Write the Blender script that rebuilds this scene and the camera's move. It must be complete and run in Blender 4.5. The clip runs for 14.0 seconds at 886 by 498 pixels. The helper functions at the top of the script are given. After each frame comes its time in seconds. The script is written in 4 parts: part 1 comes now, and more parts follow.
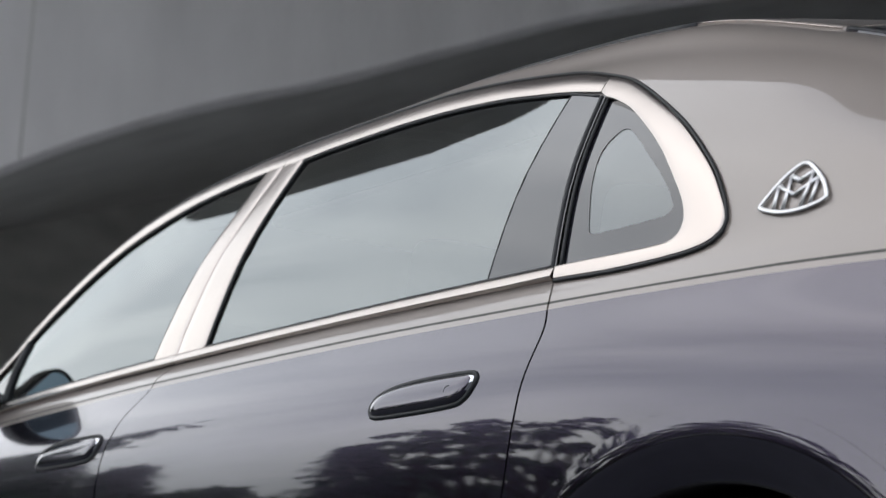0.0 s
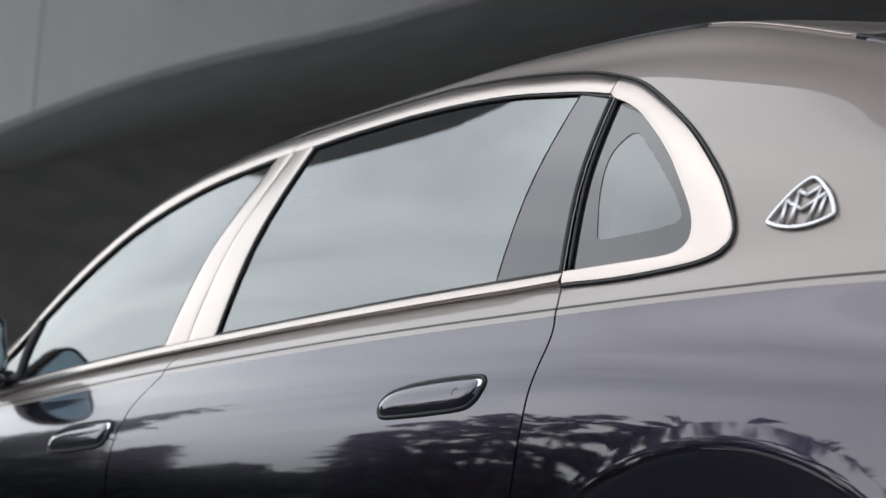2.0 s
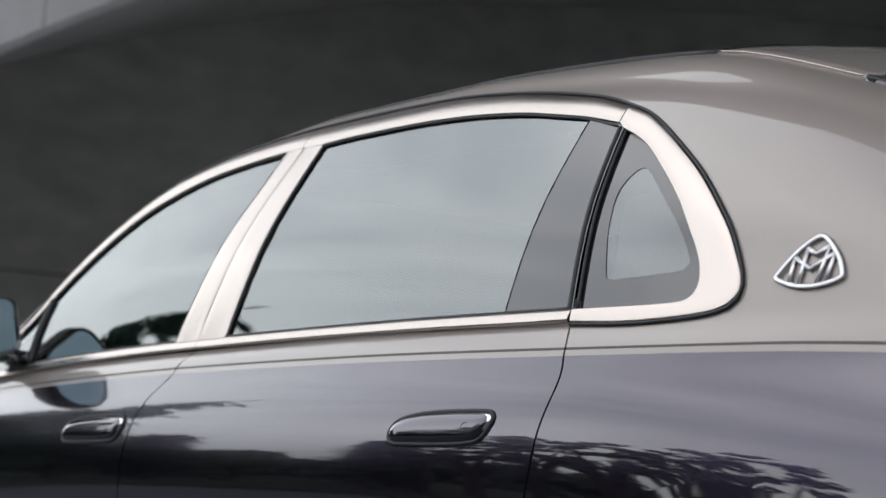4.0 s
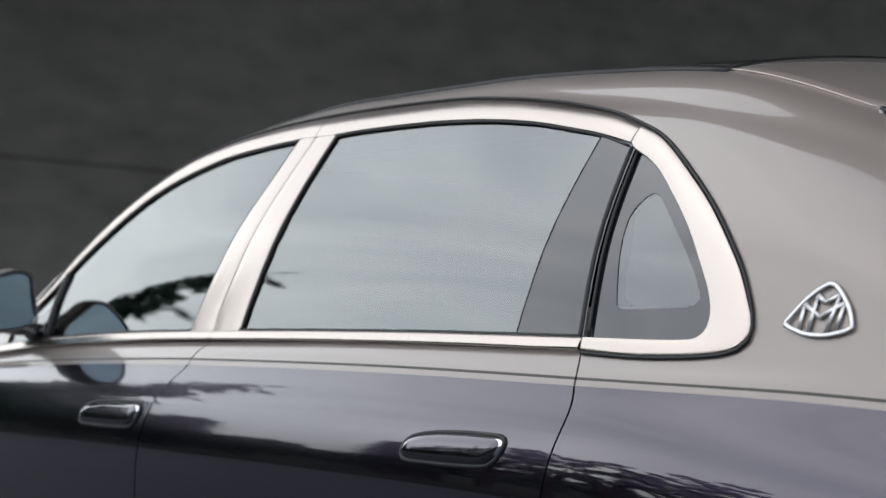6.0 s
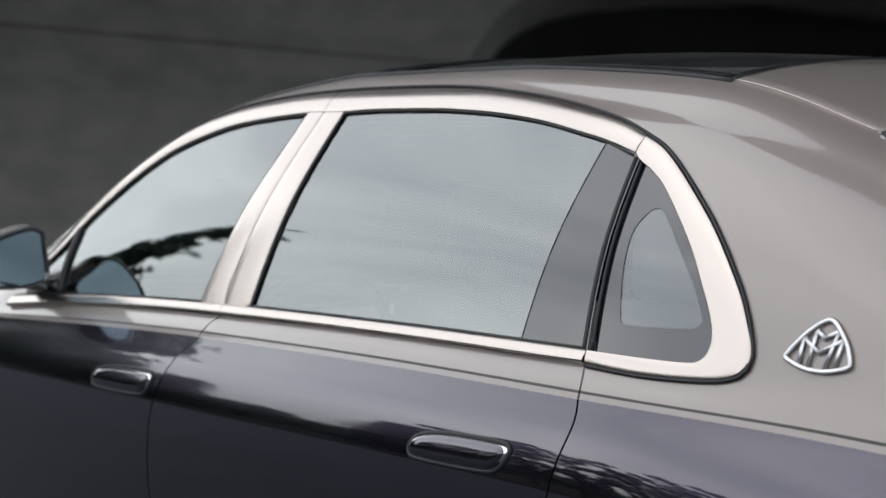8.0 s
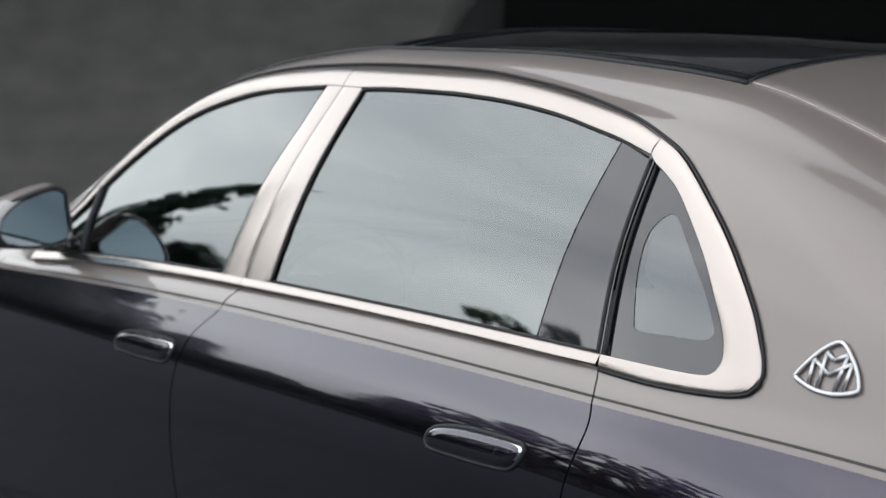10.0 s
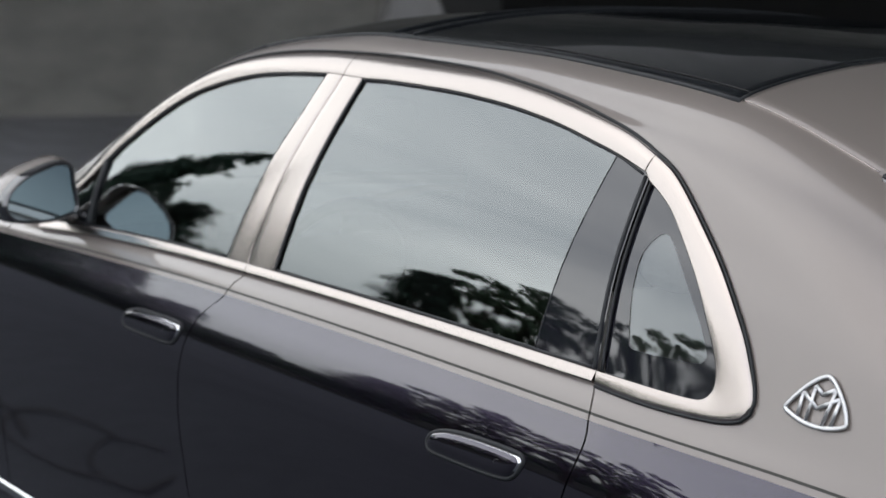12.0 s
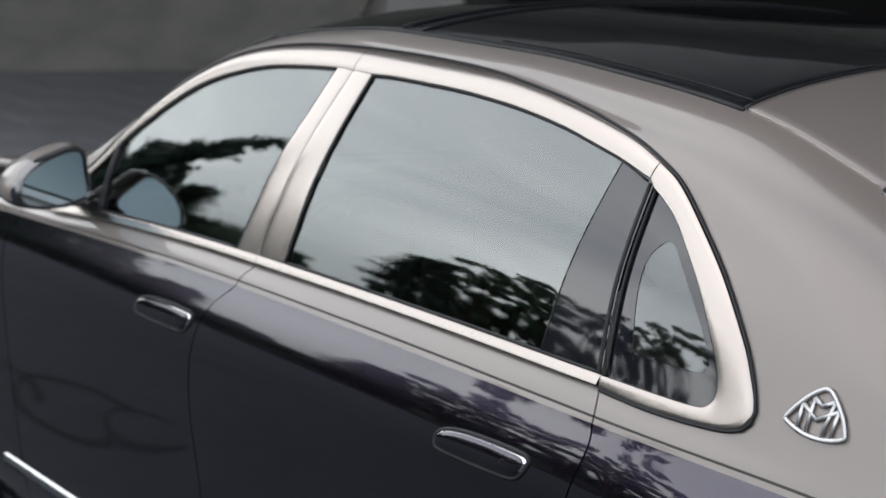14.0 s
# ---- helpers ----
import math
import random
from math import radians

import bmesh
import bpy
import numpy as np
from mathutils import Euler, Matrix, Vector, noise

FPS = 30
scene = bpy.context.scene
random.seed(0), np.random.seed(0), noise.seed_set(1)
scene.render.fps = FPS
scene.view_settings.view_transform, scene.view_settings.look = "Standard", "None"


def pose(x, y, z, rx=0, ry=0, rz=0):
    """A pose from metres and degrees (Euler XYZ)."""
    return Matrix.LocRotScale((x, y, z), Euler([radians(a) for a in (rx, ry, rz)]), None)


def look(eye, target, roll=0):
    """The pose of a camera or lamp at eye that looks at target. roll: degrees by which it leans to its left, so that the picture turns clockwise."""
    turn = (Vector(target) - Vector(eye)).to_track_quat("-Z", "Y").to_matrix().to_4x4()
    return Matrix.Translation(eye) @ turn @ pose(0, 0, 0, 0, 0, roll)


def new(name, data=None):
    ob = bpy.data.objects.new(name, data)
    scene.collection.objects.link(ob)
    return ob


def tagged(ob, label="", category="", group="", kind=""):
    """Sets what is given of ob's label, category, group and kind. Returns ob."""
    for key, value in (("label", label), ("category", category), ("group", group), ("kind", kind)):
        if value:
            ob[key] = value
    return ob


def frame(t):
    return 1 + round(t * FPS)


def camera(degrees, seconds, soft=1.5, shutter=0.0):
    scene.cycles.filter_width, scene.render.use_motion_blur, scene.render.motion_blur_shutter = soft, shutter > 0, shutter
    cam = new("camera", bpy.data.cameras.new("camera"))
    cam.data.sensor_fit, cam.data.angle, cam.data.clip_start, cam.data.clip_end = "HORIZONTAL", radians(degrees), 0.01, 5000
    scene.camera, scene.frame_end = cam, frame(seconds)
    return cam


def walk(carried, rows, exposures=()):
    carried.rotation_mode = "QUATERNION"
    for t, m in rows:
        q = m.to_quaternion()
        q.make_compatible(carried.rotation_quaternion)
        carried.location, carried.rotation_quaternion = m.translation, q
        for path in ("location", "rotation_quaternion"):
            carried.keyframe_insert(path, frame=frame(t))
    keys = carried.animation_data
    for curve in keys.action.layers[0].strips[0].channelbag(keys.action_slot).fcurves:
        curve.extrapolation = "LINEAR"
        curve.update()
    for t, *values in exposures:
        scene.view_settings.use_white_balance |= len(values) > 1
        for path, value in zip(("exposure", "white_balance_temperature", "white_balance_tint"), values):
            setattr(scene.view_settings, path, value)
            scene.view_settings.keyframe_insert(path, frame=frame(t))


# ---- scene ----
cam = camera(22.0, 14.0, soft=1.5)
PATH = [
    (0, (2.2218, -2.805, 0.4001), (0.7286, -1.8004, 0.7846), 3.0),
    (0.5, (2.2218, -2.8004, 0.3982), (0.7259, -1.7985, 0.781), 3.1),
    (1, (2.231, -2.8087, 0.4019), (0.7342, -1.8059, 0.7764), 3.2),
    (1.5, (2.2365, -2.8096, 0.4479), (0.7342, -1.8077, 0.7994), 3.2),
    (2, (2.2457, -2.8151, 0.5077), (0.7378, -1.8123, 0.8343), 3.2),
    (2.5, (2.2522, -2.8179, 0.574), (0.7388, -1.8142, 0.873), 3.1),
    (3, (2.2614, -2.8363, 0.6384), (0.7461, -1.828, 0.9079), 3.0),
    (3.5, (2.2669, -2.8326, 0.7018), (0.7461, -1.8261, 0.9429), 3.0),
    (4, (2.2742, -2.8409, 0.7644), (0.7498, -1.8335, 0.976), 3.0),
    (6.5, (2.2982, -2.8372, 1.08), (0.7544, -1.8381, 1.1407), 2.7),
    (7, (2.3101, -2.8538, 1.1471), (0.7664, -1.8528, 1.1738), 2.7),
    (7.5, (2.3193, -2.8676, 1.1968), (0.7765, -1.8648, 1.1986), 2.8),
    (8, (2.3304, -2.8758, 1.2658), (0.7866, -1.8749, 1.229), 2.8),
    (8.5, (2.346, -2.8979, 1.3348), (0.805, -1.8951, 1.2612), 2.7),
    (9, (2.346, -2.8814, 1.3753), (0.8013, -1.8859, 1.2796), 2.8),
    (11.5, (2.3819, -2.897, 1.6697), (0.8418, -1.9181, 1.4305), 2.4),
    (12, (2.392, -2.9062, 1.7267), (0.8556, -1.9301, 1.4636), 2.3),
    (12.5, (2.4003, -2.9145, 1.7635), (0.8648, -1.9402, 1.482), 2.5),
    (13, (2.4122, -2.9228, 1.8049), (0.8795, -1.9503, 1.5032), 2.2),
    (13.5, (2.4205, -2.9182, 1.8206), (0.886, -1.9512, 1.5124), 2.3),
    (14, (2.4288, -2.9366, 1.8279), (0.8961, -1.9669, 1.5206), 2.6),
]
walk(cam, [(t, look(eye, target, roll)) for t, eye, target, roll in PATH])
cam.data.dof.use_dof = True
cam.data.dof.focus_distance = 3.3
cam.data.dof.aperture_fstop = 6.3

# ---------------------------------------------------------------- sky, sun
world = bpy.data.worlds.new("overcast_sky")
scene.world = world
world.use_nodes = True
wn, wl = world.node_tree.nodes, world.node_tree.links
wn.clear()
w_out = wn.new("ShaderNodeOutputWorld")
w_bg = wn.new("ShaderNodeBackground")
w_sky = wn.new("ShaderNodeTexSky")
w_sky.sky_type = "NISHITA"
w_sky.sun_disc = False
SUN_EL, SUN_ROT = radians(48), radians(215)
w_sky.sun_elevation = SUN_EL
w_sky.sun_rotation = SUN_ROT
w_sky.air_density, w_sky.dust_density, w_sky.ozone_density = 1.0, 3.0, 1.0
w_co = wn.new("ShaderNodeTexCoord")
w_map = wn.new("ShaderNodeMapping")
w_map.inputs["Scale"].default_value = (1.0, 1.0, 2.6)
w_noise = wn.new("ShaderNodeTexNoise")
w_noise.inputs["Scale"].default_value = 1.7
w_noise.inputs["Detail"].default_value = 7.0
w_noise.inputs["Roughness"].default_value = 0.52
w_noise.inputs["Distortion"].default_value = 0.4
w_ramp = wn.new("ShaderNodeValToRGB")
w_ramp.color_ramp.elements[0].position = 0.30
w_ramp.color_ramp.elements[0].color = (5.6, 6.15, 6.95, 1)
w_ramp.color_ramp.elements[1].position = 0.72
w_ramp.color_ramp.elements[1].color = (14.9, 15.15, 15.5, 1)
w_mix = wn.new("ShaderNodeMix")
w_mix.data_type = "RGBA"
w_mix.inputs["Factor"].default_value = 0.85
w_bg.inputs["Strength"].default_value = 0.17
wl.new(w_co.outputs["Generated"], w_map.inputs["Vector"])
wl.new(w_map.outputs["Vector"], w_noise.inputs["Vector"])
wl.new(w_noise.outputs["Fac"], w_ramp.inputs["Fac"])
wl.new(w_sky.outputs["Color"], w_mix.inputs["A"])
wl.new(w_ramp.outputs["Color"], w_mix.inputs["B"])
# the cloud is thinnest, bright and slightly warm, low over the road ahead; cooler and denser elsewhere
w_dot = wn.new("ShaderNodeVectorMath")
w_dot.operation = "DOT_PRODUCT"
w_dot.inputs[1].default_value = (-0.935, -0.342, 0.09)
w_glow = wn.new("ShaderNodeMapRange")
w_glow.inputs["From Min"].default_value, w_glow.inputs["From Max"].default_value = 0.62, 1.0
w_tone = wn.new("ShaderNodeMix")
w_tone.data_type = "RGBA"
w_tone.inputs["A"].default_value = (0.78, 0.79, 0.83, 1)
w_tone.inputs["B"].default_value = (1.14, 1.145, 1.115, 1)
w_mul = wn.new("ShaderNodeMix")
w_mul.data_type, w_mul.blend_type = "RGBA", "MULTIPLY"
w_mul.inputs["Factor"].default_value = 1.0
wl.new(w_co.outputs["Generated"], w_dot.inputs[0])
wl.new(w_dot.outputs["Value"], w_glow.inputs["Value"])
wl.new(w_glow.outputs["Result"], w_tone.inputs["Factor"])
wl.new(w_mix.outputs["Result"], w_mul.inputs["A"])
wl.new(w_tone.outputs["Result"], w_mul.inputs["B"])
wl.new(w_mul.outputs["Result"], w_bg.inputs["Color"])
wl.new(w_bg.outputs["Background"], w_out.inputs["Surface"])

sun = new("sun", bpy.data.lights.new("sun", "SUN"))
sun.data.energy, sun.data.angle, sun.data.color = 0.5, radians(170), (1.0, 0.95, 0.89)
sun.matrix_world = look((-8, -18, 22), (0, 0, 0))
scene.view_settings.exposure = 0.0


# ---------------------------------------------------------------- materials
def material(name, base, rough=0.5, metal=0.0, spread=0.0, scale=6.0, bump=0.0, bump_scale=80.0, coat=0.0, coat_rough=0.03,
             spec=0.5, ior=1.5, rough_spread=0.0, stretch=(1, 1, 1)):
    """A principled surface with two scales of colour variation and a fine relief."""
    m = bpy.data.materials.new(name)
    m.use_nodes = True
    n, l = m.node_tree.nodes, m.node_tree.links
    b = n["Principled BSDF"]
    b.inputs["Base Color"].default_value = (*base, 1)
    b.inputs["Roughness"].default_value = rough
    b.inputs["Metallic"].default_value = metal
    b.inputs["IOR"].default_value = ior
    b.inputs["Specular IOR Level"].default_value = spec
    b.inputs["Coat Weight"].default_value = coat
    b.inputs["Coat Roughness"].default_value = coat_rough
    if spread or bump or rough_spread:
        co = n.new("ShaderNodeTexCoord")
        mp = n.new("ShaderNodeMapping")
        mp.inputs["Scale"].default_value = stretch
        l.new(co.outputs["Object"], mp.inputs["Vector"])
    if spread or rough_spread:
        big, small = n.new("ShaderNodeTexNoise"), n.new("ShaderNodeTexNoise")
        big.inputs["Scale"].default_value, small.inputs["Scale"].default_value = scale * 0.12, scale
        big.inputs["Detail"].default_value = small.inputs["Detail"].default_value = 6.0
        add = n.new("ShaderNodeMath")
        add.operation = "ADD"
        for tex in (big, small):
            l.new(mp.outputs["Vector"], tex.inputs["Vector"])
        l.new(big.outputs["Fac"], add.inputs[0])
        l.new(small.outputs["Fac"], add.inputs[1])
    if spread:
        ramp = n.new("ShaderNodeMapRange")
        ramp.inputs["From Min"].default_value, ramp.inputs["From Max"].default_value = 0.6, 1.4
        ramp.inputs["To Min"].default_value, ramp.inputs["To Max"].default_value = 1 - spread, 1 + spread
        mul = n.new("ShaderNodeVectorMath")
        mul.operation = "SCALE"
        mul.inputs[0].default_value = base
        l.new(add.outputs[0], ramp.inputs["Value"])
        l.new(ramp.outputs["Result"], mul.inputs["Scale"])
        l.new(mul.outputs["Vector"], b.inputs["Base Color"])
    if rough_spread:
        rr = n.new("ShaderNodeMapRange")
        rr.inputs["From Min"].default_value, rr.inputs["From Max"].default_value = 0.6, 1.4
        rr.inputs["To Min"].default_value, rr.inputs["To Max"].default_value = max(0.0, rough - rough_spread), rough + rough_spread
        l.new(add.outputs[0], rr.inputs["Value"])
        l.new(rr.outputs["Result"], b.inputs["Roughness"])
    if bump:
        bt, bp = n.new("ShaderNodeTexNoise"), n.new("ShaderNodeBump")
        bt.inputs["Scale"].default_value, bt.inputs["Detail"].default_value = bump_scale, 6.0
        bp.inputs["Strength"].default_value, bp.inputs["Distance"].default_value = bump, 0.01
        l.new(mp.outputs["Vector"], bt.inputs["Vector"])
        l.new(bt.outputs["Fac"], bp.inputs["Height"])
        l.new(bp.outputs["Normal"], b.inputs["Normal"])
    return m


def paint(name, base, flake, coat=1.0, rough=0.35, metal=0.6, coat_ior=1.5):
    """Metallic car paint: fine flakes under a clear coat, with a hint of film dust."""
    m = material(name, base, rough, metal, spread=0.03, scale=3.0, coat=coat, coat_rough=0.02, rough_spread=0.04)
    b = m.node_tree.nodes["Principled BSDF"]
    b.inputs["Coat IOR"].default_value = coat_ior
    n, l = m.node_tree.nodes, m.node_tree.links
    co, vor, bp = n.new("ShaderNodeTexCoord"), n.new("ShaderNodeTexVoronoi"), n.new("ShaderNodeBump")
    vor.inputs["Scale"].default_value = 900.0
    bp.inputs["Strength"].default_value, bp.inputs["Distance"].default_value = flake, 0.001
    l.new(co.outputs["Object"], vor.inputs["Vector"])
    l.new(vor.outputs["Distance"], bp.inputs["Height"])
    l.new(bp.outputs["Normal"], b.inputs["Normal"])
    return m


def glass(name, tint, ior, rough=0.0, reflect=(1, 1, 1)):
    """Coated car glass: the gloss follows Fresnel, the rest passes tinted."""
    m = bpy.data.materials.new(name)
    m.use_nodes = True
    n, l = m.node_tree.nodes, m.node_tree.links
    n.clear()
    out, mix = n.new("ShaderNodeOutputMaterial"), n.new("ShaderNodeMixShader")
    tr, gl, fr = n.new("ShaderNodeBsdfTransparent"), n.new("ShaderNodeBsdfGlossy"), n.new("ShaderNodeFresnel")
    tr.inputs["Color"].default_value = (*tint, 1)
    gl.inputs["Color"].default_value = (*reflect, 1)
    gl.inputs["Roughness"].default_value = rough
    fr.inputs["IOR"].default_value = ior
    l.new(fr.outputs["Fac"], mix.inputs["Fac"])
    l.new(tr.outputs["BSDF"], mix.inputs[1])
    l.new(gl.outputs["BSDF"], mix.inputs[2])
    l.new(mix.outputs["Shader"], out.inputs["Surface"])
    return m


M_BEIGE = paint("champagne_paint", (0.268, 0.231, 0.206), 0.05, rough=0.42, metal=0.12, coat_ior=1.5)
M_DARK = paint("dark_aubergine_paint", (0.0205, 0.0145, 0.0335), 0.03, rough=0.17, metal=0.95, coat_ior=1.76)
M_DARK.node_tree.nodes["Principled BSDF"].inputs["Specular IOR Level"].default_value = 0.1
# dull dark colour standing for the shadowed groove below the belt
M_LINE = material("coach_line", (0.03, 0.029, 0.022), 0.5, spread=0.1)
M_CHROME = material("satin_chrome", (0.515, 0.462, 0.428), 0.24, 1.0, spread=0.02, scale=8, rough_spread=0.05)
M_BRIGHT = material("polished_chrome", (0.80, 0.80, 0.81), 0.06, 1.0, rough_spread=0.03, scale=20)
M_BADGE = material("silver_badge", (0.70, 0.70, 0.70), 0.46, 1.0, rough_spread=0.05, scale=30)
M_BLACK = material("piano_black", (0.012, 0.013, 0.016), 0.05, spec=0.9, ior=1.9, rough_spread=0.02)
M_RUBBER = material("black_rubber", (0.012, 0.014, 0.016), 0.55, bump=0.1, bump_scale=300)
M_GLASS = glass("tinted_side_glass", (0.34, 0.36, 0.36), 2.6, reflect=(0.955, 1.0, 1.0))
M_QGLASS = glass("quarter_glass_tint", (0.36, 0.38, 0.39), 2.25, reflect=(0.955, 1.0, 1.02))
M_FRIT = material("glass_frit", (0.012, 0.012, 0.017), 0.03, ior=1.82, spec=0.5, rough_spread=0.01)
M_ROOFGLASS = material("panoramic_glass", (0.010, 0.012, 0.014), 0.03, ior=1.7, rough_spread=0.01)
M_MIRROR = material("mirror_glass", (0.36, 0.46, 0.50), 0.01, 1.0)
M_TYRE = material("tyre_rubber", (0.02, 0.02, 0.021), 0.75, spread=0.2, scale=30, bump=0.3, bump_scale=120)
M_RIM = material("polished_alloy", (0.7, 0.7, 0.7), 0.2, 1.0, rough_spread=0.08)
M_LEATHER = material("pale_leather", (0.42, 0.40, 0.37), 0.5, spread=0.06, bump=0.2, bump_scale=200)
M_PILLOW = material("white_pillow", (0.8, 0.79, 0.77), 0.7, spread=0.03, bump=0.2, bump_scale=150)
M_CABIN = material("dark_cabin_lining", (0.035, 0.033, 0.033), 0.8, spread=0.15, bump=0.2, bump_scale=250)
M_LAMP = material("lamp_glass", (0.45, 0.03, 0.03), 0.08)
M_HEAD = material("headlamp_glass", (0.55, 0.57, 0.6), 0.05, 0.4)
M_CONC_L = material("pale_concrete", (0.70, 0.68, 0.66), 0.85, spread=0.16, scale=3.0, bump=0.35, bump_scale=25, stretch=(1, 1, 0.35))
# rear wall: darker than the arch face and more strongly mottled
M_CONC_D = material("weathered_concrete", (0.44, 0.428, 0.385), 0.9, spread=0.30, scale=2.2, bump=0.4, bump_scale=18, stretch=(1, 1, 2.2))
# darker copy of the arch concrete: shade coloured into its underside; also its joints
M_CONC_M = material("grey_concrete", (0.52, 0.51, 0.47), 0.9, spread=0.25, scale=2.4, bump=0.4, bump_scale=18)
M_GROUND = material("grey_paving", (0.52, 0.525, 0.555), 0.8, spread=0.16, scale=5.0, bump=0.3, bump_scale=60)
M_ROAD = material("asphalt", (0.078, 0.083, 0.093), 1.0, spec=0.12, spread=0.2, scale=8.0, bump=0.4, bump_scale=90)
M_SOIL = material("dark_verge", (0.04, 0.045, 0.032), 1.0, spec=0.12, spread=0.3, scale=3.0, bump=0.5, bump_scale=15)
# near-black: paints the tunnel's unlit depth; also the wall joint and ground loops
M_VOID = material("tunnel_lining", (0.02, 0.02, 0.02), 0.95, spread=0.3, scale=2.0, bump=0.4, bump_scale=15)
M_BARK = material("bark", (0.07, 0.055, 0.04), 0.9, spread=0.3, scale=12, bump=0.6, bump_scale=40)
M_LEAF = material("broad_leaf", (0.055, 0.095, 0.050), 0.6, spread=0.4, scale=9)
M_NEEDLE = material("conifer_needles", (0.026, 0.058, 0.036), 0.65, spread=0.4, scale=9)


# ---------------------------------------------------------------- mesh helpers
def mesh_part(name, verts, faces, mat, parent=None, label="", smooth=True, face_mats=None):
    me = bpy.data.meshes.new(name)
    me.from_pydata([tuple(map(float, v)) for v in verts], [], [tuple(map(int, f)) for f in faces])
    for m in (mat if isinstance(mat, (list, tuple)) else [mat]):
        me.materials.append(m)
    if face_mats is not None:
        me.polygons.foreach_set("material_index", list(face_mats))
    me.polygons.foreach_set("use_smooth", [smooth] * len(me.polygons))
    me.update()
    ob = new(name, me)
    if parent:
        ob.parent = parent
    if label:
        tagged(ob, label)
    return ob


def part(name, bm, mat, parent=None, label="", smooth=False):
    me = bpy.data.meshes.new(name)
    bm.to_mesh(me)
    bm.free()
    me.materials.append(mat)
    me.polygons.foreach_set("use_smooth", [smooth] * len(me.polygons))
    ob = new(name, me)
    if parent:
        ob.parent = parent
    if label:
        tagged(ob, label)
    return ob


def box_bm(lo, hi, bevel=0.0, segs=2):
    bm = bmesh.new()
    bmesh.ops.create_cube(bm, size=1.0)
    for v in bm.verts:
        v.co = Vector([(lo[k] + hi[k]) / 2 + v.co[k] * (hi[k] - lo[k]) for k in range(3)])
    if bevel:
        bmesh.ops.bevel(bm, geom=bm.edges[:], offset=bevel, segments=segs, profile=0.6, affect="EDGES")
    return bm


def grid_faces(nu, nv, keep=None, flip=False):
    out = []
    for i in range(nu - 1):
        for j in range(nv - 1):
            if keep is None or keep(i, j):
                f = (i * nv + j, (i + 1) * nv + j, (i + 1) * nv + j + 1, i * nv + j + 1)
                out.append(f[::-1] if flip else f)
    return out


def tube(name, pts, r, mat, parent, label="", closed=False, sides=6, flat=1.0, nrm=None):
    """A thin round or flattened cord along a line of points."""
    pts = [Vector(p) for p in pts]
    n = len(pts)
    verts, faces = [], []
    for i, p in enumerate(pts):
        a = pts[(i - 1) % n] if closed or i > 0 else p
        b = pts[(i + 1) % n] if closed or i < n - 1 else p
        t = (b - a).normalized()
        up = Vector(nrm[i]) if nrm is not None else Vector((0, -0.9, 0.4))
        s = t.cross(up).normalized()
        up = s.cross(t).normalized()
        for k in range(sides):
            an = 2 * math.pi * k / sides
            verts.append(p + s * (r * math.cos(an)) + up * (r * flat * math.sin(an)))
    rng = n if closed else n - 1
    for i in range(rng):
        for k in range(sides):
            a, b = i * sides + k, i * sides + (k + 1) % sides
            c, d = ((i + 1) % n) * sides + (k + 1) % sides, ((i + 1) % n) * sides + k
            faces.append((a, b, c, d))
    if not closed:
        faces.append(tuple(range(sides))[::-1])
        faces.append(tuple((n - 1) * sides + k for k in range(sides)))
    return mesh_part(name, verts, faces, mat, parent, label)


def pchip(xs, ys, x):
    """Smooth interpolation that never overshoots."""
    xs, ys, x = np.asarray(xs, float), np.asarray(ys, float), np.asarray(x, float)
    h, d = np.diff(xs), np.diff(ys) / np.diff(xs)
    m = np.zeros_like(ys)
    m[0], m[-1] = d[0], d[-1]
    for k in range(1, len(xs) - 1):
        if d[k - 1] * d[k] > 0:
            w1, w2 = 2 * h[k] + h[k - 1], h[k] + 2 * h[k - 1]
            m[k] = (w1 + w2) / (w1 / d[k - 1] + w2 / d[k])
    i = np.clip(np.searchsorted(xs, x) - 1, 0, len(xs) - 2)
    t = (x - xs[i]) / h[i]
    return ((2 * t**3 - 3 * t**2 + 1) * ys[i] + (t**3 - 2 * t**2 + t) * h[i] * m[i]
            + (-2 * t**3 + 3 * t**2) * ys[i + 1] + (t**3 - t**2) * h[i] * m[i + 1])


def smooth_line(points, n, closed=False):
    """Catmull-Rom through 2D or 3D points, n samples evenly along the length."""
    p = np.asarray(points, float)
    if closed:
        q = np.vstack([p[-1], p, p[0], p[1]])
    else:
        q = np.vstack([2 * p[0] - p[1], p, 2 * p[-1] - p[-2]])
    out = []
    for k in range(1, len(q) - 2):
        t = np.linspace(0, 1, 24, endpoint=False)[:, None]
        a, b, c, d = q[k - 1], q[k], q[k + 1], q[k + 2]
        out.append(0.5 * (2 * b + (c - a) * t + (2 * a - 5 * b + 4 * c - d) * t**2 + (3 * b - a - 3 * c + d) * t**3))
    out = np.vstack(out + [p[:1] if closed else p[-1:]])
    s = np.concatenate([[0], np.cumsum(np.linalg.norm(np.diff(out, axis=0), axis=1))])
    u = np.linspace(0, s[-1], n, endpoint=not closed)
    return np.stack([np.interp(u, s, out[:, k]) for k in range(out.shape[1])], 1)


